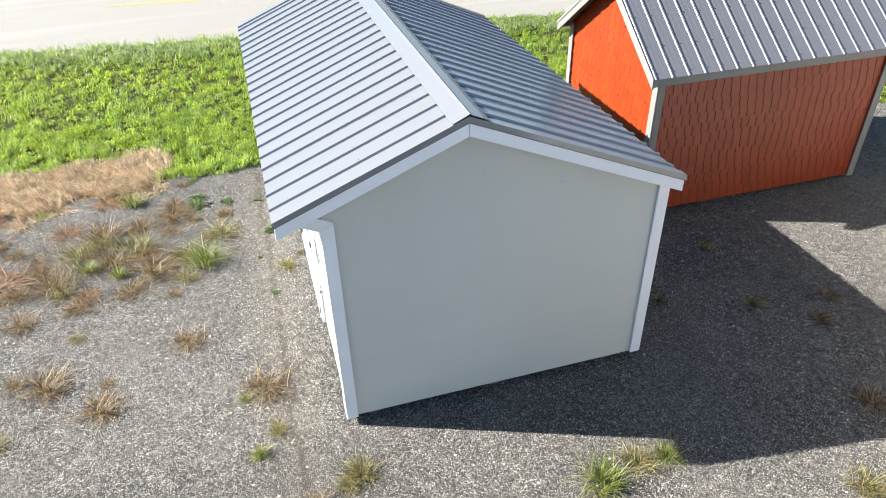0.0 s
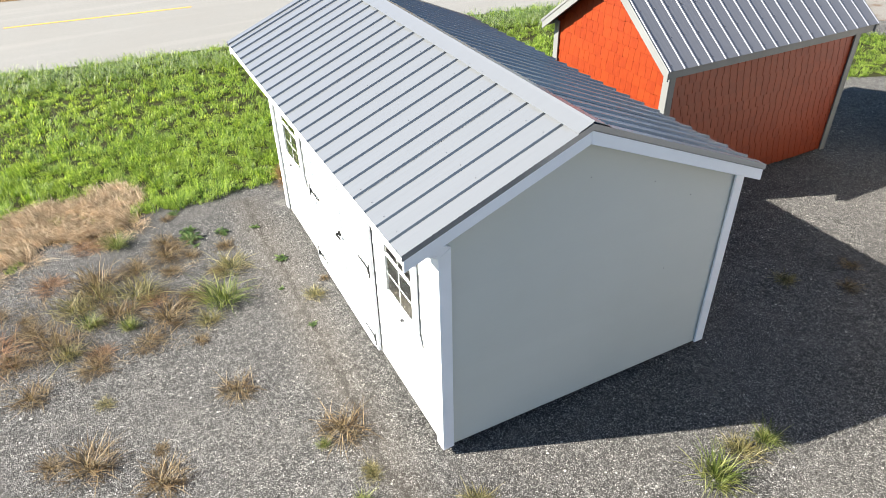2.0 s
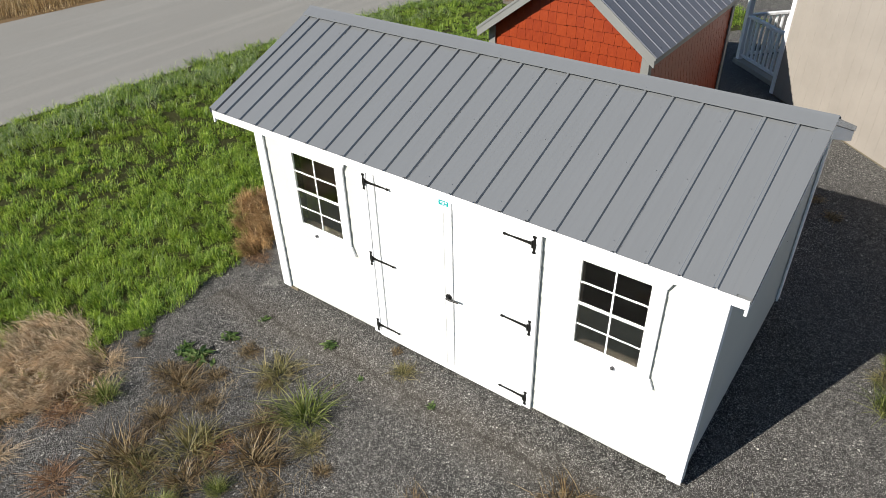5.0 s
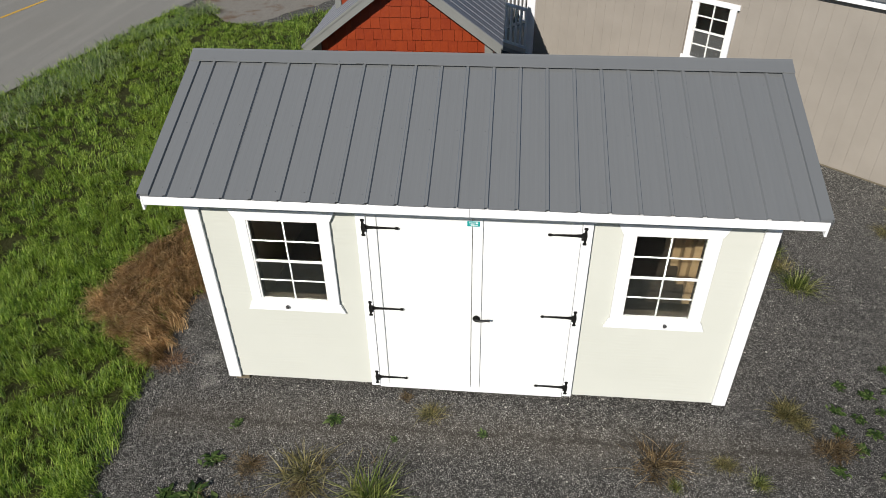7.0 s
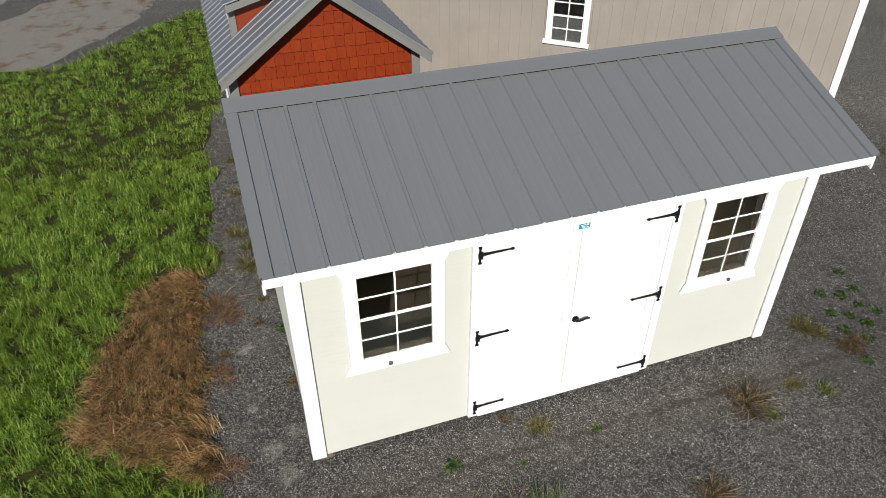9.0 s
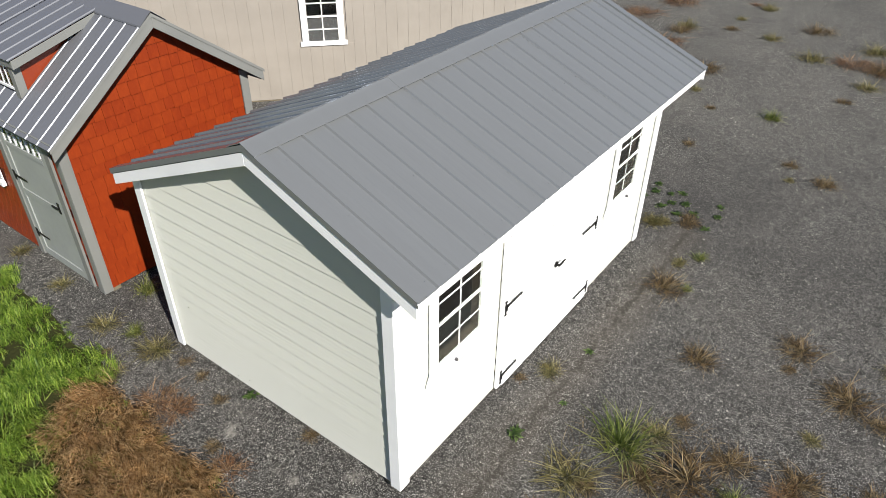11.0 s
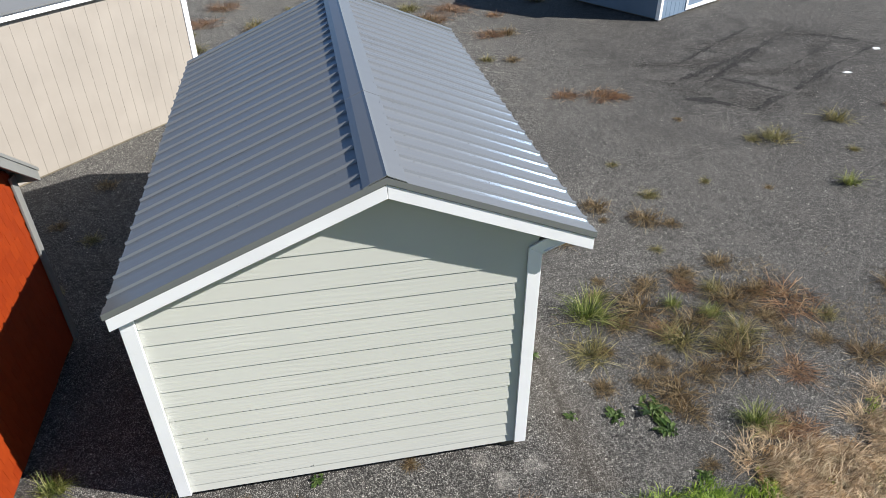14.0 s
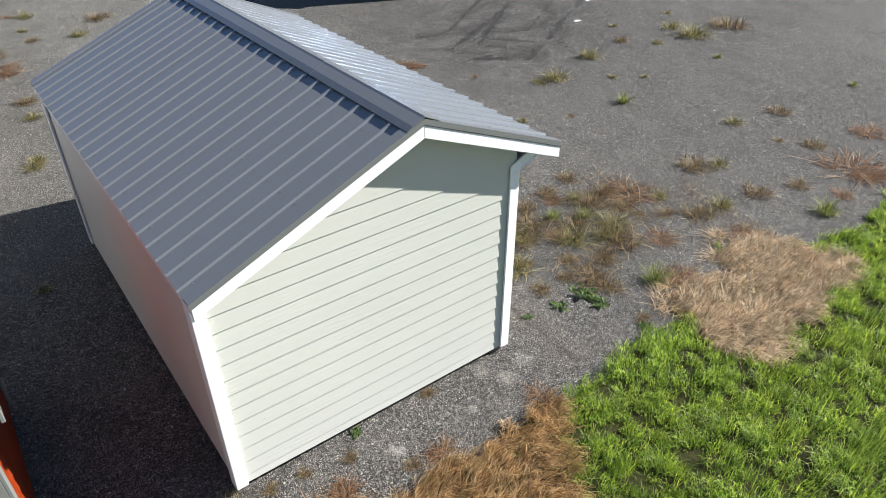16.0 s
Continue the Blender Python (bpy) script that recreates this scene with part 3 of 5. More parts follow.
dead_mat("dead_grass", DRY_WEST, 700, 30, 51, M_DRY, 2.6, "matted straw-coloured dead grass at the asphalt edge")
dead_mat("dead_grass", DRY_EAST, 600, 30, 52, M_RUST, 2.0, "matted rust-brown dead grass at the asphalt edge")


def mown(count):
    """Long cut blades lying in a swath beside the road."""
    r = np.random.RandomState(8)
    x = r.uniform(-12, 13, count)
    y = road_edge(x) - np.abs(r.normal(0.95, 0.42, count))
    keep = np.array([in_verge(a, b) and wobble(a, b, 1.3) > -0.25 for a, b in zip(x, y)])
    x, y = x[keep], y[keep]
    n = len(x)
    root = np.column_stack([x, y, r.uniform(0.05, 0.13, n)])
    blade_field("cut_grass", root, r.uniform(0.12, 0.32, n), r.uniform(0.005, 0.009, n), np.clip(r.normal(1.7, 0.3, n), 1.0, 2.2), r.uniform(0, 6.28, n), M_HAY, "pale cut grass lying in a swath beside the road", "grass")


mown(16000)


def straw(count):
    """Loose dry strands and short stubble among the weeds."""
    pts = []
    r = np.random.RandomState(21)
    while len(pts) < count:
        x, y = r.uniform(-4.8, -0.8), r.uniform(2.6, 5.6)
        dens = 0.1 + 1.3 * wobble(x, y, 1.1) + 0.7 * wobble(x, y, 3.5) - 0.35 * max(0, 3.4 - y) - 0.9 * max(0, x + 1.7)
        if r.uniform() < dens and not in_verge(x, y):
            pts.append((x, y))
    p = np.array(pts)
    root = np.column_stack([p, r.uniform(0.003, 0.015, count)])
    blade_field("straw", root, r.uniform(0.05, 0.2, count), r.uniform(0.002, 0.004, count), np.abs(r.normal(3.0, 0.4, count)), r.uniform(0, 6.28, count), M_TUFT_DRY, "loose dry straw strands on the asphalt", "straw")


straw(2600)


def far_grass(count):
    """Tall dead grass on the bank across the road."""
    r = np.random.RandomState(14)
    x = r.uniform(-6, 14, count)
    y = road_edge(x) + 7.0 + np.abs(r.normal(0, 1.6, count)) + 0.2 * np.sin(x * 2.3)
    root = np.column_stack([x, y, np.full(count, 0.01)])
    edge = np.clip((y - road_edge(x) - 6.9) / 0.8, 0.25, 1)
    blade_field("tall_grass", root, r.uniform(0.25, 0.7, count) * edge, r.uniform(0.008, 0.014, count), np.abs(r.normal(0.6, 0.4, count)), r.uniform(0, 6.28, count), M_TALL, "tall dead straw-coloured grass across the road", "grass")


far_grass(14000)


# ---- shed with cream lap siding ----
W, L, Z0 = 3.07, 4.90, 0.08
RX, RZ = 1.162, 3.005
EW, ZW = -0.332, 2.398
EE, ZE = 3.10, 2.195
Y0, Y1 = -0.15, 5.035


def roof_z(x):
    return ZW + (x - EW) * (RZ - ZW) / (RX - EW) if x < RX else RZ - (x - RX) * (RZ - ZE) / (EE - RX)


def roof_x(z):
    """Where the roof's plane is at height z: west and east."""
    return EW + (z - ZW) * (RX - EW) / (RZ - ZW), RX + (RZ - z) * (EE - RX) / (RZ - ZE)


shed = thing("garden_shed", pose(0, 0, 0), "cream lap-sided garden shed with white trim and charcoal metal roof", "shed")

block = new("wood_block", mesh_of("wood_block", soft(B(0.05, 0.22, 4.70, 4.84, 0.0, 0.076), 0.004), M_SKID))
tagged(block, "short wooden block under the shed's corner", "block")

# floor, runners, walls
part("floor_deck", B(0.015, W - 0.015, 0.015, L - 0.015, 0.09, 0.17), M_SHADED_BOARD, shed)
for x in (0.25, 1.5, 2.75):
    part("runner", soft(B(x - 0.06, x + 0.06, 0.05, L - 0.05, 0.0, 0.088), 0.006), M_SKID, shed, "dark treated timber runner")
WIN = [(0.515, 1.105), (3.765, 4.395)]
WZ0, WZ1 = 1.115, 1.985
DY0, DY1, DZ0, DZ1 = 1.545, 3.345, 0.10, 2.06
bm = bmesh.new()
(wa, wb), (wc, wd) = WIN
cuts = [(0.015, wa, Z0, 2.24), (wa, wb, Z0, WZ0), (wa, wb, WZ1, 2.24), (wb, DY0, Z0, 2.24), (DY0, DY1, DZ1, 2.24), (DY1, wc, Z0, 2.24), (wc, wd, Z0, WZ0), (wc, wd, WZ1, 2.24), (wd, L - 0.015, Z0, 2.24)]
for a, b, c, d in cuts:
    box(bm, 0.015, 0.09, a, b, c, d)
# wall core coloured dark so the window openings look unlit
part("front_wall", bm, M_SHADED_BOARD, shed)
part("back_wall", B(W - 0.05, W - 0.015, 0.015, L - 0.015, Z0, 2.12), M_PLY, shed)
for y, off in ((0.015, 0.04), (L - 0.015, -0.04)):
    o = [(0.09, y, Z0), (W - 0.05, y, Z0), (W - 0.05, y, roof_z(W - 0.05) - 0.06), (RX, y, RZ - 0.06), (0.09, y, roof_z(0.09) - 0.06)]
    part("gable_wall", prism(bmesh.new(), o, (0, off, 0)), M_PLY, shed)
for i in range(8):
    x = 0.3 + i * 0.36
    part("stud", B(x, x + 0.04, 0.056, 0.14, 0.17, roof_z(x) - 0.12), M_PLY, shed)
for i in range(10):
    y = 0.4 + i * 0.42
    part("stud", B(W - 0.14, W - 0.051, y, y + 0.04, 0.17, 2.05), M_PLY, shed)

# lap siding
EXPO = 0.159


def lap_board(parent, material, p0, p1, out, z, top, ends=None):
    """One board from p0 to p1 (plan points), proud at its lower edge. ends: plan points at its upper edge."""
    q0, q1 = ends or (p0, p1)
    o = Vector((*out, 0))
    a, b = Vector((*p0, z)), Vector((*p1, z))
    c, d = Vector((*q1, top)), Vector((*q0, top))
    bm = bmesh.new()
    prof = [a, a + o * 0.0125, d + o * 0.004, d]
    prof2 = [b, b + o * 0.0125, c + o * 0.004, c]
    v1 = [bm.verts.new(p) for p in prof]
    v2 = [bm.verts.new(p) for p in prof2]
    bm.faces.new(v1)
    bm.faces.new(v2[::-1])
    for i in range(4):
        bm.faces.new((v1[i], v2[i], v2[(i + 1) % 4], v1[(i + 1) % 4]))
    part("siding_board", bm, material, parent)


def gable_boards(y, out):
    z = 0.004
    while z < RZ - 0.2:
        top = min(z + EXPO + 0.012, RZ - 0.14)

        def span(h):
            w, e = roof_x(h + 0.11)
            return max(0.0, w), min(W, e)
        a, b = span(z), span(top)
        lap_board(shed, M_LAP, (a[0], y), (a[1], y), (0, out), max(z, Z0 - 0.005), top, ((b[0], y), (b[1], y)))
        z += EXPO


gable_boards(L - 0.014, 1)
gable_boards(0.014, -1)
for i in range(14):
    z = 0.004 + i * EXPO
    top = min(z + EXPO + 0.012, 2.24)
    z = max(z, Z0 - 0.005)
    if z < 2.1:
        lap_board(shed, M_LAP, (W - 0.014, 0), (W - 0.014, L), (1, 0), z, min(top, 2.12))
    spans = [(0.0, 1.46), (3.43, L)]
    if top > WZ0 and z < WZ1 - 0.05:
        spans = [(0.0, 0.47), (1.15, 1.46), (3.43, 3.72), (4.44, L)]
    if z > 2.05:
        spans = [(0.0, L)]
    for a, b in spans:
        lap_board(shed, M_LAP, (0.014, a), (0.014, b), (-1, 0), z, top)

# corner boards
for y, s in ((0.0, -1), (L, 1)):
    ya, yb = sorted((y + s * 0.004, y + s * 0.026))
    o = [(-0.024, ya, Z0 - 0.01), (0.085, ya, Z0 - 0.01), (0.085, ya, 2.238), (-0.024, ya, 2.168)]
    part("corner_board", soft(prism(bmesh.new(), o, (0, yb - ya, 0)), 0.003), M_WHITE, shed)
    part("corner_board", soft(B(W - 0.085, W + 0.024, ya, yb, Z0 - 0.01, roof_z(W) - 0.10), 0.003), M_WHITE, shed)
    yc, yd = sorted((y + s * 0.0035, y - s * 0.10))
    part("corner_board", soft(B(-0.026, -0.003, yc, yd, Z0 - 0.01, 2.158), 0.003), M_WHITE, shed)
    part("corner_board", soft(B(W + 0.003, W + 0.026, yc, yd, Z0 - 0.01, 2.09), 0.003), M_WHITE, shed)

# eaves: fascia, soffit, rake boards
part("fascia", soft(B(EW + 0.005, EW + 0.028, -0.128, 2.449, 2.306, 2.381), 0.003), M_WHITE, shed)
part("fascia", soft(B(EW + 0.004, EW + 0.027, 2.451, 5.013, 2.306, 2.381), 0.003), M_WHITE, shed)
part("fascia", soft(B(W + 0.003, EE - 0.006, -0.128, 5.013, 2.085, 2.178), 0.003), M_WHITE, shed)
part("soffit", prism(bmesh.new(), [(EW + 0.029, 0.0, 2.309), (0.0, 0.0, 2.190), (0.0, 0.0, 2.200), (EW + 0.029, 0.0, 2.319)], (0, L, 0)), M_WHITE, shed)


def rake(y, off, x0, x1, drop, mat, name, top=0.022):
    z0, z1 = roof_z(x0) - top, roof_z(x1) - top
    o = [(x0, y, z0), (x1, y, z1), (x1, y, z1 - drop), (x0, y, z0 - drop)]
    part(name, soft(prism(bmesh.new(), o, (0, off, 0)), 0.003), mat, shed)


for y, off in ((-0.128, -0.020), (5.013, 0.020)):
    rake(y, off, EW + 0.004, RX - 0.001, 0.118, M_WHITE, "rake_board")
    rake(y, off, RX + 0.001, EE - 0.004, 0.118, M_WHITE, "rake_board")
for y, off in ((-0.126, 0.126), (L, 0.112)):
    o = [(EW + 0.03, y, ZW - 0.05), (RX, y, RZ - 0.05), (EE - 0.03, y, ZE - 0.05), (EE - 0.03, y, ZE - 0.06), (RX, y, RZ - 0.06), (EW + 0.03, y, ZW - 0.06)]
    part("rake_soffit", prism(bmesh.new(), o, (0, off, 0)), M_WHITE, shed)
for ya in (-0.026, L + 0.004):
    o = [(0.085, ya, 2.2385), (-0.024, ya, 2.1685), (-0.30, ya, 2.30), (-0.30, ya, 2.37), (-0.07, ya, 2.315)]
    part("eave_return", soft(prism(bmesh.new(), o, (0, 0.022, 0)), 0.003), M_WHITE, shed)

# metal roof
PITCH = 0.2262


def rib_profile(a, b, first, rib=0.018):
    """Heights across a ribbed sheet from a to b, with ribs at first + k * PITCH."""
    pts = [(a, 0.0)]
    kk = math.ceil((a - first - 0.03) / PITCH)
    while first + kk * PITCH < b + 0.03:
        c = first + kk * PITCH
        for dy, h in ((-0.018, 0), (-0.010, rib), (0.010, rib), (0.018, 0), (0.062, 0), (0.070, 0.0006), (0.086, 0.0006), (0.094, 0), (0.134, 0), (0.142, 0.0006), (0.158, 0.0006), (0.166, 0)):
            if a < c + dy < b:
                pts.append((c + dy, h))
        kk += 1
    pts.append((b, pts[-1][1]))
    return pts


def roof_sheet(parent, material, a, b, first, ridge, eave, axis, name="roof_panel", lift=0.0, rib=0.018):
    """A ribbed sheet from ridge to eave (each: horizontal place, height); axis: the way along the ridge."""
    dx, dz = eave[0] - ridge[0], eave[1] - ridge[1]
    ln = math.hypot(dx, dz)
    nrm = (-dz / ln * (1 if dx > 0 else -1), dx / ln * (1 if dx > 0 else -1))
    bm = bmesh.new()
    rows = []
    for h, (px, pz) in ((0.0, ridge), (0.0, eave), (-0.002, eave), (-0.002, ridge)):
        row = []
        for t, hh in rib_profile(a, b, first, rib):
            x, z = px + nrm[0] * (hh + h + lift), pz + nrm[1] * (hh + h + lift)
            row.append(bm.verts.new((x, t, z) if axis == "y" else (t, x, z)))
        rows.append(row)
    for i in range(4):
        r0, r1 = rows[i], rows[(i + 1) % 4]
        for j in range(len(r0) - 1):
            bm.faces.new((r0[j], r0[j + 1], r1[j + 1], r1[j]))
    return part(name, bm, material, parent)


FIRST = 0.065
for ridge, eave in (((RX, RZ), (EW - 0.008, ZW - 0.003)), ((RX, RZ), (EE + 0.01, ZE - 0.004))):
    a = Y0
    for i in range(7):
        if a >= Y1:
            break
        b = min(FIRST - PITCH + 0.028 + (i + 1) * 4 * PITCH, Y1)
        roof_sheet(shed, M_ROOF, a, b, FIRST, ridge, eave, "y", lift=0.0015 * (i % 2))
        a = b - 0.05 if b < Y1 else b
bm = bmesh.new()
o = [(EW + 0.03, -0.10, ZW - 0.004), (RX, -0.10, RZ - 0.012), (EE - 0.03, -0.10, ZE - 0.004), (EE - 0.03, -0.10, ZE - 0.016), (RX, -0.10, RZ - 0.03), (EW + 0.03, -0.10, ZW - 0.016)]
# deck coloured dark to draw the shade under the ridge cap
part("roof_deck", prism(bm, o, (0, 5.1, 0)), M_SHADED_BOARD, shed)


def ridge_cap(y0, y1, lift):
    bm = bmesh.new()
    o = []
    sw, se = (RZ - ZW) / (RX - EW), (RZ - ZE) / (EE - RX)
    for t, h in ((0.019, 0.0), (0.022, 0.003)):
        row = [(RX - 0.132, RZ - 0.132 * sw + t + 0.003), (RX - 0.02, RZ - 0.02 * sw + t + 0.009), (RX, RZ + t + 0.013), (RX + 0.02, RZ - 0.02 * se + t + 0.009), (RX + 0.11, RZ - 0.11 * se + t + 0.007), (RX + 0.16, RZ - 0.16 * se + t - 0.003)]
        o.append([(x, y0, z + lift + h) for x, z in row])
    prism(bm, o[0] + o[1][::-1], (0, y1 - y0, 0))
    part("ridge_cap", bm, M_ROOF, shed)


ridge_cap(Y0 - 0.008, 3.53, 0.006)
ridge_cap(3.46, Y1 + 0.008, 0.003)
for y, s in ((Y0, -1), (Y1, 1)):
    for x0, x1 in ((EW - 0.008, RX), (RX, EE + 0.01)):
        def up(x, d):
            return roof_z(x) + d
        o = []
        for x in (x0, x1):
            o.append([(x, y + s * 0.004, up(x, -0.028)), (x, y + s * 0.004, up(x, 0.0195)), (x, y - s * 0.085, up(x, 0.0195)), (x, y - s * 0.088, up(x, 0.002)), (x, y - s * 0.090, up(x, 0.002)), (x, y - s * 0.087, up(x, 0.021)), (x, y + s * 0.006, up(x, 0.021)), (x, y + s * 0.006, up(x, -0.028))])
        bm = bmesh.new()
        v1 = [bm.verts.new(p) for p in o[0]]
        v2 = [bm.verts.new(p) for p in o[1]]
        bm.faces.new(v1)
        bm.faces.new(v2[::-1])
        for i in range(8):
            bm.faces.new((v1[i], v2[i], v2[(i + 1) % 8], v1[(i + 1) % 8]))
        part("rake_edge_trim", bm, M_ROOF, shed, "folded steel trim along the gable edge")
        o = [(x0, y - s * 0.001, up(x0, -0.010)), (x1, y - s * 0.001, up(x1, -0.010)), (x1, y - s * 0.001, up(x1, -0.036)), (x0, y - s * 0.001, up(x0, -0.036))]
        part("rake_edge_strip", prism(bmesh.new(), o, (0, -s * 0.003, 0)), M_EDGE, shed)


def screws(parent, slope, places, lift=0.004, name="roof_screws"):
    """Hex washer heads; places: along the ridge and the share of the slope."""
    (rx, rz), (ex, ez) = slope
    bm = bmesh.new()
    for y, f in places:
        x, z = rx + (ex - rx) * f, rz + (ez - rz) * f
        m = Matrix.Translation((x, y, z + lift))
        bmesh.ops.create_cone(bm, cap_ends=True, segments=6, radius1=0.0034, radius2=0.0026, depth=0.006, matrix=m)
    tagged(part(name, bm, M_ROOF, parent, "small painted steel roofing screws"), kind="stuff")


pl = [(FIRST + i * PITCH + 0.045, f) for i in range(22) for f in (0.16, 0.53, 0.95)]
screws(shed, ((RX, RZ), (EW, ZW)), pl)
screws(shed, ((RX, RZ), (EE, ZE)), pl)
screws(shed, ((RX, RZ), (EW, ZW)), [(FIRST + i * PITCH, 0.115 / (RX - EW)) for i in range(22)], 0.034, "ridge_screws")


# windows of the shed
def window(parent, y0, y1, z0, z1, trim=True):
    """A single-hung vinyl window in a wall that faces -x at x = 0."""
    fx = -0.021
    w = part("window", soft(B(fx, 0.006, y0 - 0.004, y0 + 0.012, z0, z1), 0.002), M_VINYL, parent, "white vinyl window with eight panes")
    part("frame_side", soft(B(fx, 0.006, y1 - 0.012, y1 + 0.004, z0, z1), 0.002), M_VINYL, w)
    part("frame_head", soft(B(fx, 0.006, y0 + 0.012, y1 - 0.012, z1 - 0.012, z1), 0.002), M_VINYL, w)
    part("frame_sill", soft(B(fx - 0.004, 0.006, y0 - 0.004, y1 + 0.004, z0 - 0.030, z0 + 0.012), 0.002), M_VINYL, w)
    zm = (z0 + z1) / 2
    a, b = y0 + 0.012, y1 - 0.012
    part("meeting_rail", soft(B(fx + 0.001, 0.004, a, b, zm - 0.009, zm + 0.009), 0.002), M_VINYL, w)
    part("insect_screen", B(-0.0168, -0.0160, a, b, z0 + 0.012, zm - 0.009), M_FINE_SCREEN, w, "grey insect screen over the lower sash").visible_shadow = False
    ym = (a + b) / 2
    for lo, hi, dx in ((z0 + 0.012, zm - 0.009, -0.012), (zm + 0.009, z1 - 0.012, -0.017)):
        g = part("pane", B(dx, dx + 0.003, a, b, lo, hi), M_GLASS, w, "clear window glass")
        g.visible_shadow = False
        part("muntin", B(dx + 0.004, dx + 0.010, ym - 0.007, ym + 0.007, lo, hi), M_VINYL, w)
        zz = (lo + hi) / 2
        part("muntin", B(dx + 0.0045, dx + 0.0095, a, ym - 0.007, zz - 0.007, zz + 0.007), M_VINYL, w)
        part("muntin", B(dx + 0.0045, dx + 0.0095, ym + 0.007, b, zz - 0.007, zz + 0.007), M_VINYL, w)
    return w


def casing(parent, y0, y1, z0, z1, knob_y):
    t0, t1 = -0.026, -0.004
    part("window_casing", soft(B(t0, t1, y0 - 0.10, y0 - 0.004, z0 - 0.03, z1 + 0.004), 0.003), M_WHITE, parent)
    part("window_casing", soft(B(t0, t1, y1 + 0.004, y1 + 0.10, z0 - 0.03, z1 + 0.004), 0.003), M_WHITE, parent)
    o = [(t0 - 0.003, y0 - 0.105, z1 + 0.005), (t0 - 0.003, y1 + 0.105, z1 + 0.005), (t0 - 0.003, y1 + 0.15, z1 + 0.10), (t0 - 0.003, y0 - 0.15, z1 + 0.10)]
    part("window_casing", soft(prism(bmesh.new(), o, (0.024, 0, 0)), 0.003), M_WHITE, parent)
    o = [(t0 - 0.004, y0 - 0.15, z0 - 0.125), (t0 - 0.004, y1 + 0.15, z0 - 0.125), (t0 - 0.004, y1 + 0.11, z0 - 0.031), (t0 - 0.004, y0 - 0.11, z0 - 0.031)]
    part("window_apron", soft(prism(bmesh.new(), o, (0.025, 0, 0)), 0.003), M_WHITE, parent)
    bm = bmesh.new()
    bmesh.ops.create_cone(bm, cap_ends=True, segments=12, radius1=0.018, radius2=0.013, depth=0.022, matrix=pose(t0 - 0.014, knob_y, z0 - 0.065, 0, 90, 0))
    bmesh.ops.create_uvsphere(bm, u_segments=10, v_segments=6, radius=0.011, matrix=pose(t0 - 0.026, knob_y, z0 - 0.065))
    part("vent_knob", bm, M_KNOB, parent, "small grey metal knob below the window")


for (a, b), kn in zip(WIN, (0.72, 4.16)):
    window(shed, a, b, WZ0, WZ1)
    casing(shed, a, b, WZ0, WZ1, kn)

# double doors
part("door_casing", soft(B(-0.036, -0.004, 1.455, 1.541, Z0, 2.09), 0.003), M_WHITE, shed)
part("door_casing", soft(B(-0.036, -0.004, 3.349, 3.435, Z0, 2.09), 0.003), M_WHITE, shed)
part("door_header", soft(B(-0.040, -0.004, 1.435, 3.455, 2.091, 2.2), 0.003), M_WHITE, shed)
part("door_sill", soft(B(-0.044, 0.02, 1.545, 3.345, 0.072, 0.105), 0.004), M_WHITE, shed)


def leaf(y0, y1):
    d = part("door", B(-0.010, 0.03, y0 + 0.0012, y1 - 0.0012, 0.108, 2.085), M_DOOR, shed, "flat white painted shed door")
    for a, b in ((y0 + 0.002, y0 + 0.088), (y1 - 0.088, y1 - 0.002)):
        part("stile", soft(B(-0.026, -0.0105, a, b, 0.11, 2.083), 0.003), M_DOOR, d)
    for z0, z1 in ((0.11, 0.2), (1.99, 2.083)):
        part("rail", soft(B(-0.0145, -0.0105, y0 + 0.089, y1 - 0.089, z0, z1), 0.001), M_DOOR, d)
    part("rail", soft(B(-0.0125, -0.0105, y0 + 0.089, y1 - 0.089, 1.03, 1.1), 0.0005), M_DOOR, d)
    return d


def hinge(y, z, way, parent):
    """A black T-strap hinge: a waisted plate and a tapered strap with a round tip."""
    bm = bmesh.new()
    x = -0.0365
    prof = [(-0.014, -0.085), (0.014, -0.085), (0.017, -0.072), (0.008, -0.058), (0.013, -0.03), (0.017, 0.0), (0.013, 0.03), (0.008, 0.058), (0.017, 0.072), (0.014, 0.085), (-0.014, 0.085), (-0.017, 0.072), (-0.008, 0.058), (-0.013, 0.03), (-0.017, 0.0), (-0.013, -0.03), (-0.008, -0.058), (-0.017, -0.072)]
    prism(bm, [(x, y + p, z + q) for p, q in prof], (-0.006, 0, 0))
    s0 = way * 0.02
    strap = [(s0, -0.019), (way * 0.07, -0.012), (way * 0.27, -0.006), (way * 0.282, -0.013), (way * 0.30, -0.011), (way * 0.306, 0.0), (way * 0.30, 0.011), (way * 0.282, 0.013), (way * 0.27, 0.006), (way * 0.07, 0.012), (s0, 0.019)]
    prism(bm, [(x + 0.008, y + p, z + q) for p, q in strap], (-0.007, 0, 0))
    bmesh.ops.create_cone(bm, cap_ends=True, segments=10, radius1=0.008, radius2=0.008, depth=0.07, matrix=pose(x - 0.004, y + way * 0.019, z))
    part("hinge", bm, M_IRON, parent, "black iron strap hinge")


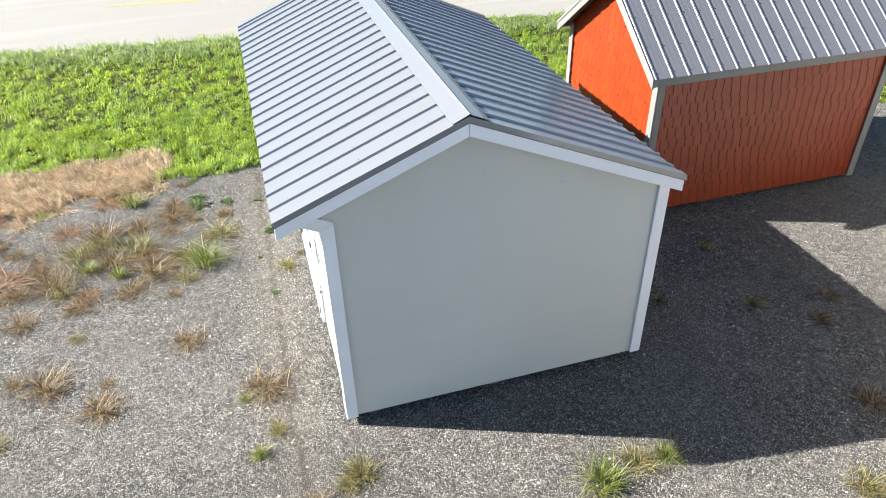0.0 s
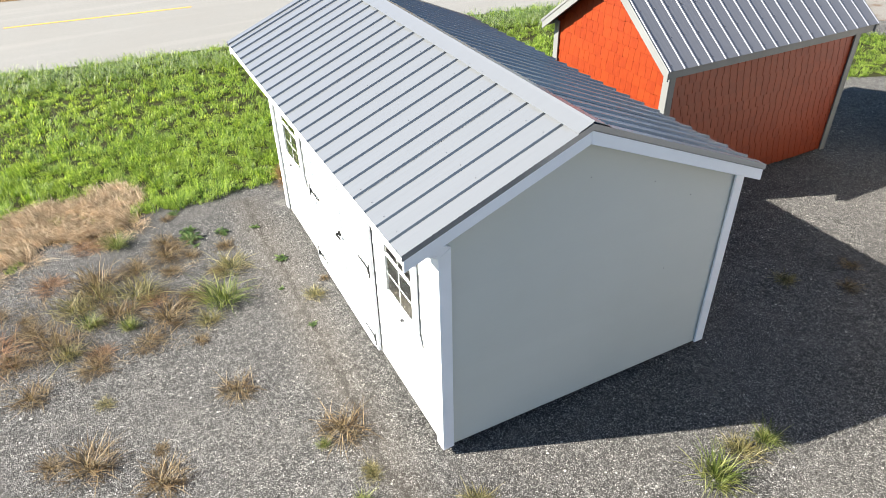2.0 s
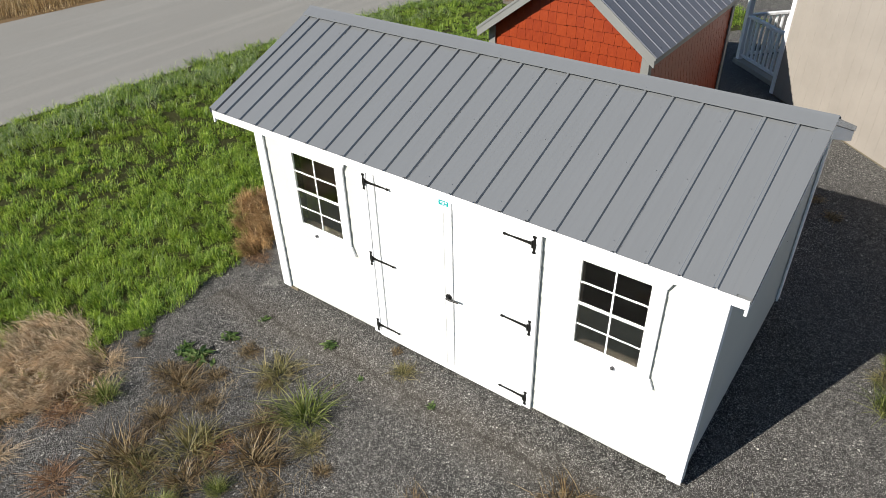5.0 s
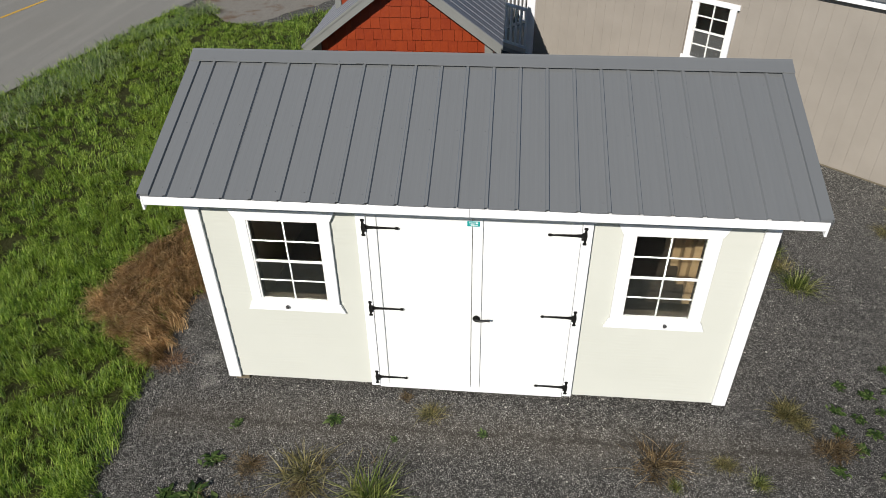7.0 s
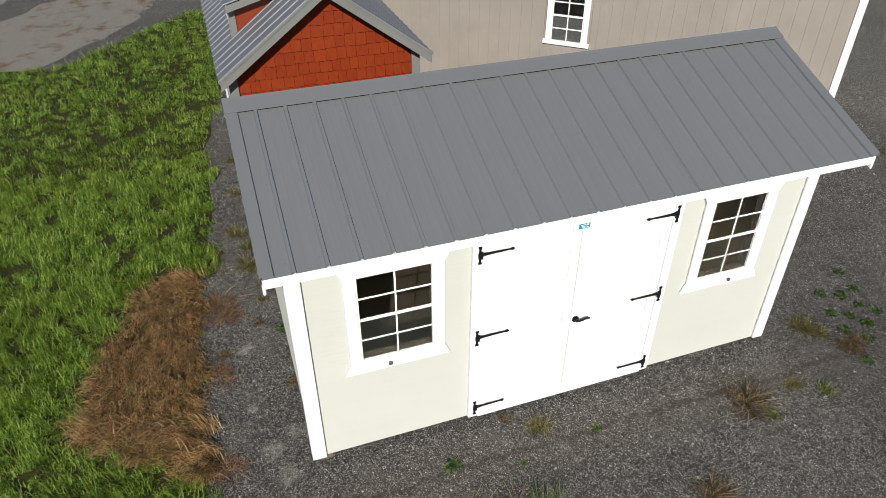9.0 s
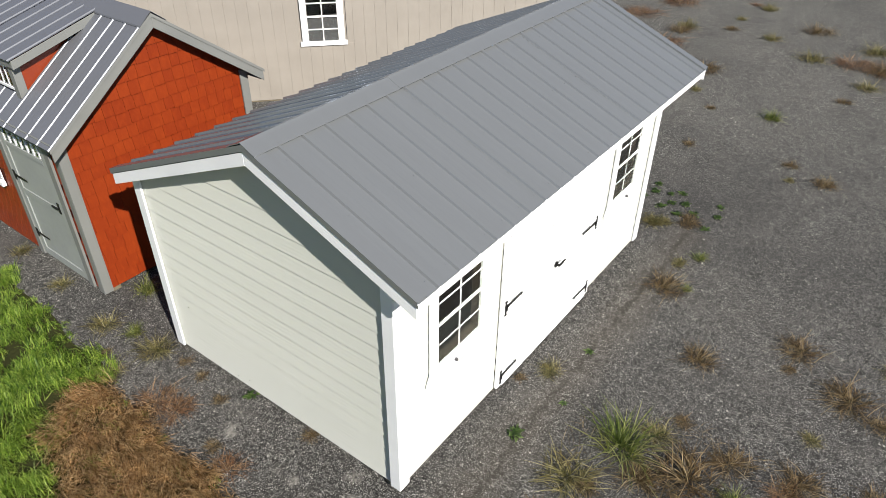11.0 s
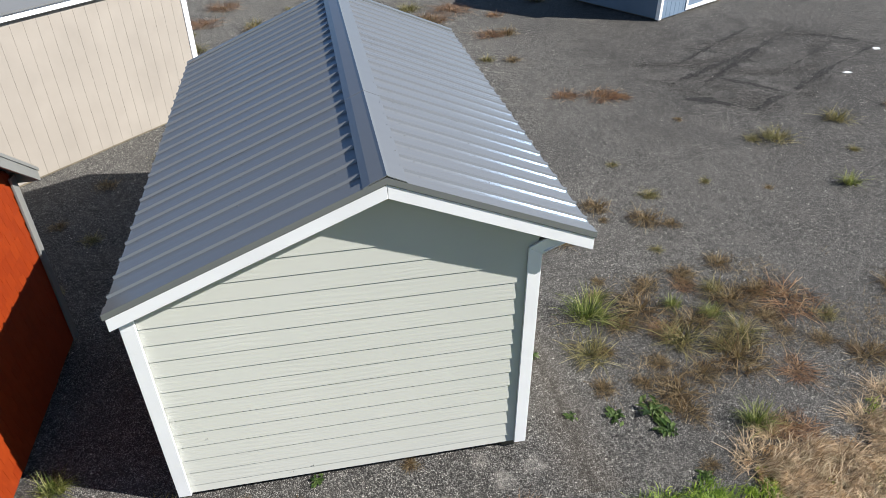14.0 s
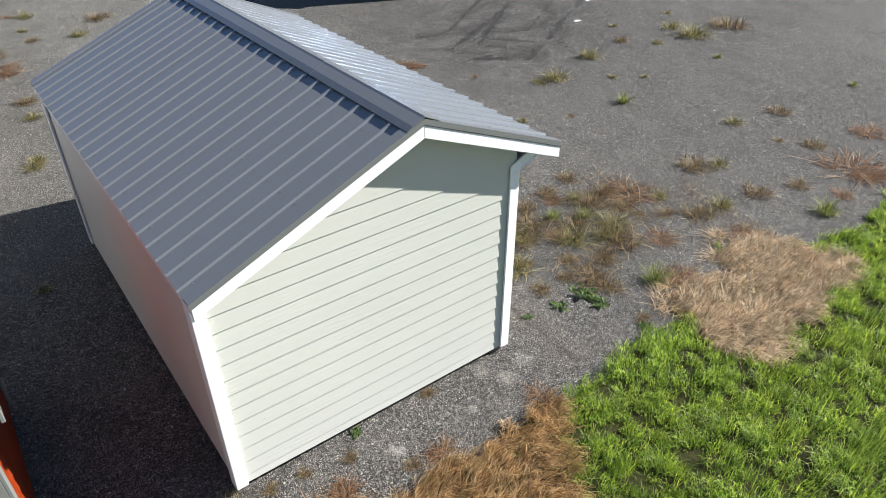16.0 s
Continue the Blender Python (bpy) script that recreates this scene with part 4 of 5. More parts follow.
door_n = leaf(2.4455, 3.3475)
door_s = leaf(1.5425, 2.4445)
for z in (0.2, 1.08, 1.962):
    hinge(3.375, z, -1, door_n)
    hinge(1.515, z, 1, door_s)
bm = bmesh.new()
bmesh.ops.create_cone(bm, cap_ends=True, segments=18, radius1=0.034, radius2=0.030, depth=0.012, matrix=pose(-0.032, 2.40, 1.02, 0, 90, 0))
bmesh.ops.create_cone(bm, cap_ends=True, segments=12, radius1=0.014, radius2=0.014, depth=0.04, matrix=pose(-0.05, 2.40, 1.02, 0, 90, 0))
for i in range(6):
    bmesh.ops.create_cone(bm, cap_ends=True, segments=10, radius1=0.012 - i * 0.0006, radius2=0.0115 - i * 0.0006, depth=0.026, matrix=pose(-0.068, 2.39 - i * 0.021, 1.022 - 0.004 * math.sin(i * 1.1), 90, 0, 0))
part("lever_handle", bm, M_IRON, door_s, "dark metal lever handle on a round plate")
lab = part("label_plate", soft(B(-0.0295, -0.0265, 2.385, 2.49, 2.01, 2.06), 0.001), M_TEAL, shed, "small teal label above the doors")
for a, b, z0, z1 in ((2.40, 2.42, 2.036, 2.052), (2.425, 2.475, 2.042, 2.048), (2.43, 2.47, 2.03, 2.035), (2.40, 2.46, 2.019, 2.023)):
    part("print_bar", B(-0.0305, -0.0294, a, b, z0, z1), M_PRINT, lab)

for x, y, z in ((1.33, -0.004, 2.47), (2.02, -0.004, 2.25), (2.32, -0.004, 1.26), (2.47, -0.004, 2.0), (2.73, L + 0.004, 0.71), (1.93, L + 0.004, 0.18), (2.11, L + 0.004, 0.14)):
    bm = bmesh.new()
    bmesh.ops.create_cone(bm, cap_ends=True, segments=8, radius1=0.003, radius2=0.003, depth=0.004, matrix=pose(x, y, z, 90, 0, 0))
    part("nail_head", bm, M_DARK, shed)


# the walls' outer faces: 0.004 to 3.088 by 0.007 to 4.887
SNUG = Matrix.Translation((0.0297, 0.0326, 0)) @ Matrix.Diagonal((0.98783, 0.98546, 1, 1))
WALLS = {"floor_deck", "runner", "front_wall", "back_wall", "gable_wall", "stud", "siding_board", "corner_board", "eave_return", "window", "window_casing", "window_apron", "vent_knob", "door", "door_casing", "door_header", "door_sill", "label_plate", "nail_head"}
for ob in shed.children:
    if ob.name.split(".")[0] in WALLS:
        ob.matrix_basis = SNUG


# ---- red shake-sided shed ----
RXA, RXB, RYA, RYB = 4.48, 8.03, 2.45, 4.88
RRY, RRZ = 3.625, 3.015
REZ = 2.045
red = thing("red_shed", pose(0, 0, 0), "orange-red shake-sided shed with grey trim and metal roof", "shed")
SL = (RRZ - REZ) / (RRY - 2.30)


def red_z(y):
    return RRZ - abs(y - RRY) * SL


for y in (RYA + 0.15, RYB - 0.15):
    part("runner", B(RXA + 0.03, RXB - 0.03, y - 0.05, y + 0.05, 0.0, 0.06), M_SKID, red, "dark treated timber runner")
o = [(RXA + 0.02, RYA + 0.02, 0.06), (RXA + 0.02, RYB - 0.02, 0.06), (RXA + 0.02, RYB - 0.02, red_z(RYB) - 0.04), (RXA + 0.02, RRY, RRZ - 0.04), (RXA + 0.02, RYA + 0.02, red_z(RYA) - 0.04)]
part("wall_core", prism(bmesh.new(), o, (RXB - RXA - 0.04, 0, 0)), M_SHEATH, red)
SH = 0.152
rs = random.Random(4)


def shake(bm, p, along, out, w, z, h, clip=None):
    """One shake: thick at its butt, thin at its head."""
    a, o = Vector(along), Vector(out)
    pts = []
    for u, zz, d in ((0, z, 0.0), (w, z, 0.0), (w, z + h, 0.0), (0, z + h, 0.0)):
        if clip:
            zz = min(zz, clip((p + a * u).y))
        pts.append((p + a * u, zz))
    lo = [Vector((q.x, q.y, zz)) for q, zz in pts]
    hi = [v + o * d for v, d in zip(lo, (0.019, 0.019, 0.004, 0.004))]
    v1 = [bm.verts.new(v) for v in lo]
    v2 = [bm.verts.new(v) for v in hi]
    bm.faces.new(v1[::-1])
    bm.faces.new(v2)
    for i in range(4):
        bm.faces.new((v1[i], v1[(i + 1) % 4], v2[(i + 1) % 4], v2[i]))


def west_shakes():
    z = 0.07
    while z < RRZ - 0.12:
        half = min(RYB - RRY, (RRZ - 0.06 - z) / SL)
        y, end = RRY - half, RRY + half
        if half >= RYB - RRY:
            y, end = RYA, RYB
        y -= rs.uniform(0, 0.1)
        while y < end - 0.02:
            w = rs.choice((0.11, 0.12, 0.13, 0.14, 0.16))
            a, b = max(y, RYA), min(y + w, end)
            if b - a > 0.03:
                bm = bmesh.new()
                dz = rs.choice((0, 0, 0, 0.006, -0.008))
                shake(bm, Vector((RXA + 0.019, a + 0.0017, 0)), (0, 1, 0), (-1, 0, 0), b - a - 0.0034, z + dz, SH + 0.008 - dz, lambda yy: red_z(yy) - 0.07)
                part("shake", bm, M_SHAKE, red)
            y += w
        z += SH


def long_shakes(y, out, openings):
    """Shake rows of a long wall, in one mesh."""
    bm = bmesh.new()
    z = 0.07
    row = 0
    while z < 2.0:
        x = RXA - (0.0 if row % 2 else 0.0625) - rs.uniform(0, 0.015)
        while x < RXB:
            w = 0.125 + rs.uniform(-0.012, 0.012)
            a, b = max(x, RXA), min(x + w, RXB)
            dz = rs.choice((0, 0, 0, 0.004, -0.004))
            if b - a > 0.02 and not any(p < (a + b) / 2 < q and s < z + 0.07 < t for p, q, s, t in openings):
                shake(bm, Vector((a + 0.004, y, 0)), (1, 0, 0), (0, out, 0), b - a - 0.008, z + dz, SH + 0.008 - dz)
            x += w
        z += SH
        row += 1
    tagged(part("shake_field", bm, M_SHAKE_ROWS, red, "rows of orange-red shakes"), kind="stuff")


west_shakes()
long_shakes(RYA + 0.019, -1, [])
long_shakes(RYB - 0.019, 1, [(4.72, 5.87, 0, 2.1), (6.22, 7.62, 0.86, 1.9)])
for x, s in ((RXA, -1), (RXB, 1)):
    for y, t in ((RYA, -1), (RYB, 1)):
        xa, xb = sorted((x + s * 0.002, x + s * 0.026))
        ya, yb = sorted((y + t * 0.026, y - t * 0.085))
        part("corner_board", soft(B(xa, xb, ya, yb, 0.05, red_z(y) - 0.09), 0.003), M_GREYTRIM, red)
        xa, xb = sorted((x + s * 0.0015, x - s * 0.085))
        ya, yb = sorted((y + t * 0.002, y + t * 0.026))
        part("corner_board", soft(B(xa, xb, ya, yb, 0.05, red_z(y) - 0.09), 0.003), M_GREYTRIM, red)
RWX, REX = 4.285, 8.17
for x, off in ((RWX + 0.03, -0.024), (REX - 0.03, 0.024)):
    for y0, y1 in ((2.305, RRY), (RRY, 5.005)):
        z0, z1 = red_z(y0) - 0.02, red_z(y1) - 0.02
        o = [(x, y0, z0), (x, y1, z1), (x, y1, z1 - 0.12), (x, y0, z0 - 0.12)]
        part("rake_board", soft(prism(bmesh.new(), o, (off, 0, 0)), 0.003), M_GREYTRIM, red)
for y0, y1 in ((2.325, 2.345), (4.965, 4.985)):
    part("fascia", soft(B(RWX + 0.035, REX - 0.035, y0, y1, REZ - 0.12, REZ - 0.012), 0.003), M_GREYTRIM, red)
o = [(RWX + 0.035, 2.35, red_z(2.35) - 0.03), (RWX + 0.035, RRY, RRZ - 0.03), (RWX + 0.035, 4.96, red_z(4.96) - 0.03), (RWX + 0.035, 4.96, red_z(4.96) - 0.042), (RWX + 0.035, RRY, RRZ - 0.042), (RWX + 0.035, 2.35, red_z(2.35) - 0.042)]
part("roof_deck", prism(bmesh.new(), o, (REX - RWX - 0.07, 0, 0)), M_GREYTRIM, red)
for ey in (2.29, 5.02):
    a = RWX
    for i in range(5):
        b = min(RWX + 0.06 + (i + 1) * 4 * PITCH, REX)
        if b <= a:
            break
        roof_sheet(red, M_ROOF2, a, b, RWX + 0.04, (RRY, RRZ), (ey, red_z(ey)), "x", lift=0.0015 * (i % 2), rib=0.011)
        a = b - 0.05 if b < REX else b
bm = bmesh.new()
o = []
for h in (0.021, 0.024):
    o.append([(RWX - 0.01, RRY + d, RRZ - abs(d) * SL + h + (0.01 if d == 0 else 0) - (0.012 if abs(d) > 0.152 else 0)) for d in (-0.155, -0.15, 0, 0.15, 0.155)])
part("ridge_cap", prism(bm, o[0] + o[1][::-1], (REX - RWX + 0.02, 0, 0)), M_ROOF2, red)
for x in (RWX - 0.004, REX - 0.002):
    for y0, y1 in ((2.29, RRY), (RRY, 5.02)):
        o = [(x, y0, red_z(y0) + 0.012), (x, y1, red_z(y1) + 0.012), (x, y1, red_z(y1) - 0.026), (x, y0, red_z(y0) - 0.026)]
        part("rake_edge_trim", prism(bmesh.new(), o, (0.006, 0, 0)), M_GREYTRIM, red)

# shed dormer on the road side
DX0, DX1, DYF = 5.27, 7.98, 4.72
dorm = part("dormer", B(DX0 + 0.02, DX1 - 0.02, 4.2, DYF - 0.01, 2.25, 2.60), M_SHAKE_ROWS, red, "low shed dormer with a strip of small panes")
for x0, x1 in ((DX0, DX0 + 0.025), (DX1 - 0.025, DX1)):
    o = [(x0, DYF, red_z(DYF)), (x0, DYF, 2.62), (x0, RRY + 0.25, 2.87), (x0, RRY + 0.25, red_z(RRY + 0.25))]
    part("cheek", prism(bmesh.new(), o, (x1 - x0, 0, 0)), M_SHAKE_ROWS, dorm)
for x in (DX0 - 0.02, DX1 - 0.07):
    part("corner_board", soft(B(x, x + 0.09, DYF - 0.07, DYF + 0.02, red_z(DYF) - 0.01, 2.60), 0.003), M_GREYTRIM, dorm)
part("fascia", soft(B(DX0 - 0.12, DX1 + 0.12, DYF + 0.03, DYF + 0.045, 2.565, 2.64), 0.003), M_GREYTRIM, dorm)
for x in (DX0 - 0.14, DX1 + 0.12):
    o = [(x, DYF + 0.045, 2.645), (x, RRY + 0.1, 2.93), (x, RRY + 0.1, 2.84), (x, DYF + 0.045, 2.555)]
    part("rake_board", soft(prism(bmesh.new(), o, (0.02, 0, 0)), 0.003), M_GREYTRIM, dorm)
a = DX0 - 0.15
for i in range(4):
    b = min(a + 0.914, DX1 + 0.15)
    if b <= a + 0.06:
        break
    s = roof_sheet(red, M_ROOF2, a, b, DX0 - 0.11, (RRY + 0.1, 2.95), (DYF + 0.07, 2.655), "x", rib=0.011)
    s.parent = dorm
    a = b - 0.05
n = 4
w = (DX1 - DX0 - 0.16) / n
for i in range(n):
    x0 = DX0 + 0.08 + i * w
    t = part("transom", soft(B(x0, x0 + w - 0.01, DYF - 0.005, DYF + 0.008, 2.27, 2.30), 0.002), M_WHITE, dorm, "white transom with narrow panes")
    part("transom_head", soft(B(x0, x0 + w - 0.01, DYF - 0.005, DYF + 0.008, 2.52, 2.55), 0.002), M_WHITE, t)
    for j in range(6):
        xx = x0 + j * (w - 0.035) / 5
        part("muntin", B(xx + 0.003, xx + 0.021, DYF - 0.005, DYF + 0.001, 2.3, 2.52), M_WHITE, t)
    part("pane", B(x0, x0 + w - 0.01, DYF - 0.009, DYF - 0.0055, 2.28, 2.54), M_GLASS, t)

# door and windows on the road side
yo = RYB
d = part("door", B(4.78, 5.80, yo - 0.03, yo + 0.006, 0.08, 1.98), M_GREYDOOR, red, "grey door with a row of panes at its top")
for a, b in ((4.67, 4.775), (5.805, 5.91)):
    part("door_casing", soft(B(a, b, yo + 0.002, yo + 0.03, 0.06, 2.0), 0.003), M_GREYTRIM, d)
for a, b, c, e in ((4.79, 4.88, 0.09, 1.97), (5.70, 5.79, 0.09, 1.97), (4.881, 5.699, 0.09, 0.2), (4.881, 5.699, 0.95, 1.05), (4.881, 5.699, 1.60, 1.66)):
    part("rail", soft(B(a, b, yo + 0.0065, yo + 0.02, c, e), 0.002), M_GREYDOOR, d)
for i in range(7):
    xx = 4.90 + i * 0.13
    part("muntin", B(xx, xx + 0.03, yo + 0.007, yo + 0.018, 1.67, 1.95), M_WHITE, d)
part("pane", B(4.885, 5.695, yo + 0.0065, yo + 0.009, 1.67, 1.95), M_GLASS, d)
for z in (0.4, 1.2):
    bm = bmesh.new()
    box(bm, 5.76, 5.80, yo + 0.021, yo + 0.03, z - 0.06, z + 0.06)
    prism(bm, [(5.76, yo + 0.021, z - 0.018), (5.76, yo + 0.021, z + 0.018), (5.5, yo + 0.021, z + 0.008), (5.5, yo + 0.021, z - 0.008)], (0, 0.006, 0))
    part("hinge", bm, M_IRON, d, "black iron strap hinge")
bm = bmesh.new()
box(bm, 4.86, 4.90, yo + 0.021, yo + 0.03, 1.0, 1.14)
box(bm, 4.87, 5.0, yo + 0.031, yo + 0.05, 1.06, 1.08)
part("handle", soft(bm, 0.003), M_IRON, d)
for x0 in (6.28, 6.94):
    w = part("window", soft(B(x0, x0 + 0.045, yo - 0.005, yo + 0.007, 0.93, 1.86), 0.003), M_WHITE, red, "white sash window with small panes")
    part("frame_side", soft(B(x0 + 0.575, x0 + 0.62, yo - 0.005, yo + 0.007, 0.93, 1.86), 0.003), M_WHITE, w)
    part("frame_head", soft(B(x0 - 0.02, x0 + 0.64, yo - 0.005, yo + 0.032, 1.861, 1.92), 0.003), M_WHITE, w)
    part("frame_sill", soft(B(x0 - 0.02, x0 + 0.64, yo - 0.005, yo + 0.045, 0.87, 0.929), 0.003), M_WHITE, w)
    part("muntin", B(x0 + 0.303, x0 + 0.317, yo + 0.0005, yo + 0.003, 0.93, 1.86), M_WHITE, w)
    for z in (1.39, 1.63):
        part("muntin", B(x0 + 0.05, x0 + 0.57, yo + 0.001, yo + 0.0028, z - 0.008, z + 0.008), M_WHITE, w)
    part("pane", B(x0 + 0.05, x0 + 0.57, yo - 0.003, yo + 0.0, 0.93, 1.86), M_GLASS, w)
pl = [(RWX + 0.04 + i * PITCH + 0.045, f) for i in range(17) for f in (0.15, 0.45, 0.72, 0.95)]
bm = bmesh.new()
for x, f in pl:
    y = RRY + (2.29 - RRY) * f
    bmesh.ops.create_cone(bm, cap_ends=True, segments=6, radius1=0.008, radius2=0.005, depth=0.008, matrix=Matrix.Translation((x, y, red_z(y) + 0.004)))
tagged(part("roof_screws", bm, M_EDGE, red, "small steel roofing screws"), kind="stuff")

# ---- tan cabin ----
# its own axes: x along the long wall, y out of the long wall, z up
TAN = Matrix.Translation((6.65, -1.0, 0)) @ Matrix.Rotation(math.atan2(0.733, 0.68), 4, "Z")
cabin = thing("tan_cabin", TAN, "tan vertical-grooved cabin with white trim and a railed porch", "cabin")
U0, U1, DEP = -4.43, 3.80, 3.6
TH = 2.46
part("wall_core", B(U0 + 0.02, U1 - 0.02, -DEP, -0.03, 0.04, TH), M_TAN, cabin)
u = U0 + 0.09
while u < U1 - 0.09:
    b = min(u + 0.2, U1 - 0.09)
    if b < -0.46 or u > 0.46:
        spans = [(0.03, TH)]
    else:
        spans = [(0.03, 1.03), (2.02, TH)]
    for z0, z1 in spans:
        part("siding_panel", soft(B(u + 0.0008, b - 0.0008, -0.03, 0.0, z0, z1), 0.002), M_TAN, cabin)
    u += 0.2
part("siding_backing", B(U0 + 0.03, U1 - 0.03, -0.0295, -0.0045, 0.035, 1.02), M_TAN, cabin)
part("siding_backing", B(U0 + 0.03, U1 - 0.03, -0.0295, -0.0045, 2.02, TH), M_TAN, cabin)
part("siding_backing", B(U0 + 0.03, -0.42, -0.0295, -0.0045, 1.02, 2.02), M_TAN, cabin)
part("siding_backing", B(0.42, U1 - 0.03, -0.0295, -0.0045, 1.02, 2.02), M_TAN, cabin)
for a, b in ((U0, U0 + 0.09), (U1 - 0.09, U1)):
    part("corner_board", soft(B(a, b, -0.028, 0.018, 0.03, TH), 0.003), M_WHITE, cabin)
part("corner_board", soft(B(U0 - 0.02, U0, -0.12, 0.018, 0.03, TH), 0.003), M_WHITE, cabin)
part("end_wall", B(U0 - 0.001, U0 + 0.019, -DEP, -0.121, 0.03, TH), M_TAN, cabin)
part("base_board", soft(B(U0 + 0.02, U1 - 0.02, -0.05, -0.012, 0.0, 0.029), 0.002), M_SKID, cabin)
part("fascia", soft(B(U0 - 0.15, 5.45, 0.02, 0.10, 2.40, 2.52), 0.003), M_WHITE, cabin)
o = [(U0 - 0.16, 0.14, 2.53), (U0 - 0.16, -DEP / 2, 3.5), (U0 - 0.16, -DEP - 0.14, 2.53), (U0 - 0.16, -DEP - 0.14, 2.50), (U0 - 0.16, -DEP / 2, 3.46), (U0 - 0.16, 0.14, 2.50)]
part("roof", prism(bmesh.new(), o, (5.6 - U0, 0, 0)), M_ROOF, cabin)
for x0, x1 in ((U0 + 0.0, U0 + 0.03), (U1 - 0.05, U1 - 0.02)):
    o = [(x0, -0.03, TH), (x0, -DEP, TH), (x0, -DEP / 2, 3.44)]
    part("gable", prism(bmesh.new(), o, (x1 - x0, 0, 0)), M_TAN, cabin)
# window of the cabin: opening -0.31..0.31 by 1.10..1.95
w = part("window", soft(B(-0.38, -0.29, -0.01, 0.022, 1.09, 1.96), 0.003), M_WHITE, cabin, "white-cased window with twelve panes")
part("frame_side", soft(B(0.29, 0.38, -0.01, 0.022, 1.09, 1.96), 0.003), M_WHITE, w)
part("frame_head", soft(B(-0.42, 0.42, -0.01, 0.026, 1.961, 2.04), 0.003), M_WHITE, w)
part("frame_sill", soft(B(-0.42, 0.42, -0.01, 0.034, 1.01, 1.089), 0.003), M_WHITE, w)
part("meeting_rail", soft(B(-0.289, 0.289, -0.012, 0.012, 1.508, 1.540), 0.002), M_VINYL, w)
part("insect_screen", B(-0.264, 0.264, -0.0150, -0.0135, 1.09, 1.504), M_SCREEN, w, "grey insect screen over the lower sash").visible_shadow = False
for x0, x1 in ((-0.289, -0.265), (0.265, 0.289)):
    part("sash_side", B(x0, x1, -0.012, 0.010, 1.09, 1.504), M_VINYL, w)
    part("sash_side", B(x0, x1, -0.012, 0.010, 1.546, 1.96), M_VINYL, w)
for lo, hi in ((1.09, 1.504), (1.546, 1.96)):
    part("muntin", B(-0.010, 0.010, -0.012, 0.004, lo, hi), M_VINYL, w)
    zz = (lo + hi) / 2
    part("muntin", B(-0.264, -0.0105, -0.011, 0.003, zz - 0.010, zz + 0.010), M_VINYL, w)
    part("muntin", B(0.0105, 0.264, -0.011, 0.003, zz - 0.010, zz + 0.010), M_VINYL, w)
    part("pane", B(-0.264, 0.264, -0.02, -0.016, lo, hi), M_GLASS, w, "dark window glass")
# black plate added behind the panes in place of an unlit room
part("window_recess", B(-0.3, 0.3, -0.0298, -0.026, 1.08, 1.97), M_DARK, w)
# porch with railing
part("porch_deck", soft(B(U1 - 0.01, 5.50, -DEP, -0.22, 0.0, 0.09), 0.004), M_TAN, cabin, "porch floor on timber")
for x in (4.08, 5.42):
    part("porch_post", soft(B(x - 0.05, x + 0.05, -0.35, -0.25, 0.09, 2.42), 0.004), M_WHITE, cabin)
part("porch_post", soft(B(5.37, 5.47, -DEP, -DEP + 0.1, 0.09, 2.42), 0.004), M_WHITE, cabin)


def railing(p0, p1, n):
    a, b = Vector((*p0, 0)), Vector((*p1, 0))
    d = (b - a).normalized()
    s = Vector((-d.y, d.x, 0))
    r = None
    for z0, z1, hw in ((0.94, 0.99, 0.04), (0.16, 0.21, 0.025)):
        o = [a + s * hw + Vector((0, 0, z0)), b + s * hw + Vector((0, 0, z0)), b - s * hw + Vector((0, 0, z0)), a - s * hw + Vector((0, 0, z0))]
        ob = part("railing" if r is None else "bottom_rail", soft(prism(bmesh.new(), o, (0, 0, z1 - z0)), 0.004), M_WHITE, r or cabin)
        r = r or tagged(ob, "white porch railing with square balusters")
    for i in range(n):
        c = a + (b - a) * ((i + 0.5) / n)
        part("baluster", B(c.x - 0.018, c.x + 0.018, c.y - 0.018, c.y + 0.018, 0.211, 0.939), M_WHITE, r)


railing((4.13, -0.30), (5.37, -0.30), 9)
railing((5.42, -0.35), (5.42, -DEP + 0.1), 24)

# ---- blue shed far off ----
BLUE = Matrix.Translation((-7.5, -7.8, 0)) @ Matrix.Rotation(math.atan2(-0.87, 0.5), 4, "Z")
blue = thing("blue_shed", BLUE, "blue-grey shed with white corner boards and trim", "shed")
# x along the gable face, the long face runs along -y
part("gable_wall", B(0.0, 2.9, -0.04, 0.0, 0.05, 2.2), M_BLUE, blue)
part("back_wall", B(0.0, 2.9, -4.9, -4.86, 0.05, 2.2), M_BLUE, blue)
part("side_wall", B(2.86, 2.9, -4.86, -0.04, 0.05, 2.2), M_BLUE, blue)
part("wall_core", B(0.012, 0.05, -4.86, -0.04, 0.05, 2.2), M_BLUE, blue)
part("base", B(0.06, 2.84, -4.8, -0.1, 0.0, 0.3), M_SKID, blue)
v = 0.09
while v < 4.8:
    if not 1.2 < v < 3.1:
        part("siding_panel", soft(B(-0.002, 0.0118, -min(v + 0.2, 4.81) + 0.004, -v - 0.004, 0.04, 2.2), 0.002), M_BLUE, blue)
    v += 0.2
for a, b, c, e in ((-0.02, 0.09, 0.0005, 0.022), (2.81, 2.92, 0.0005, 0.022), (-0.022, -0.0025, -0.09, 0.0), (-0.022, -0.0025, -4.9, -4.81)):
    part("corner_board", soft(B(a, b, c, e, 0.03, 2.2), 0.003), M_WHITE, blue)
dr = part("door", B(-0.012, 0.0115, -3.1, -1.2, 0.08, 2.0), M_BLUE, blue, "blue double door with white trim")
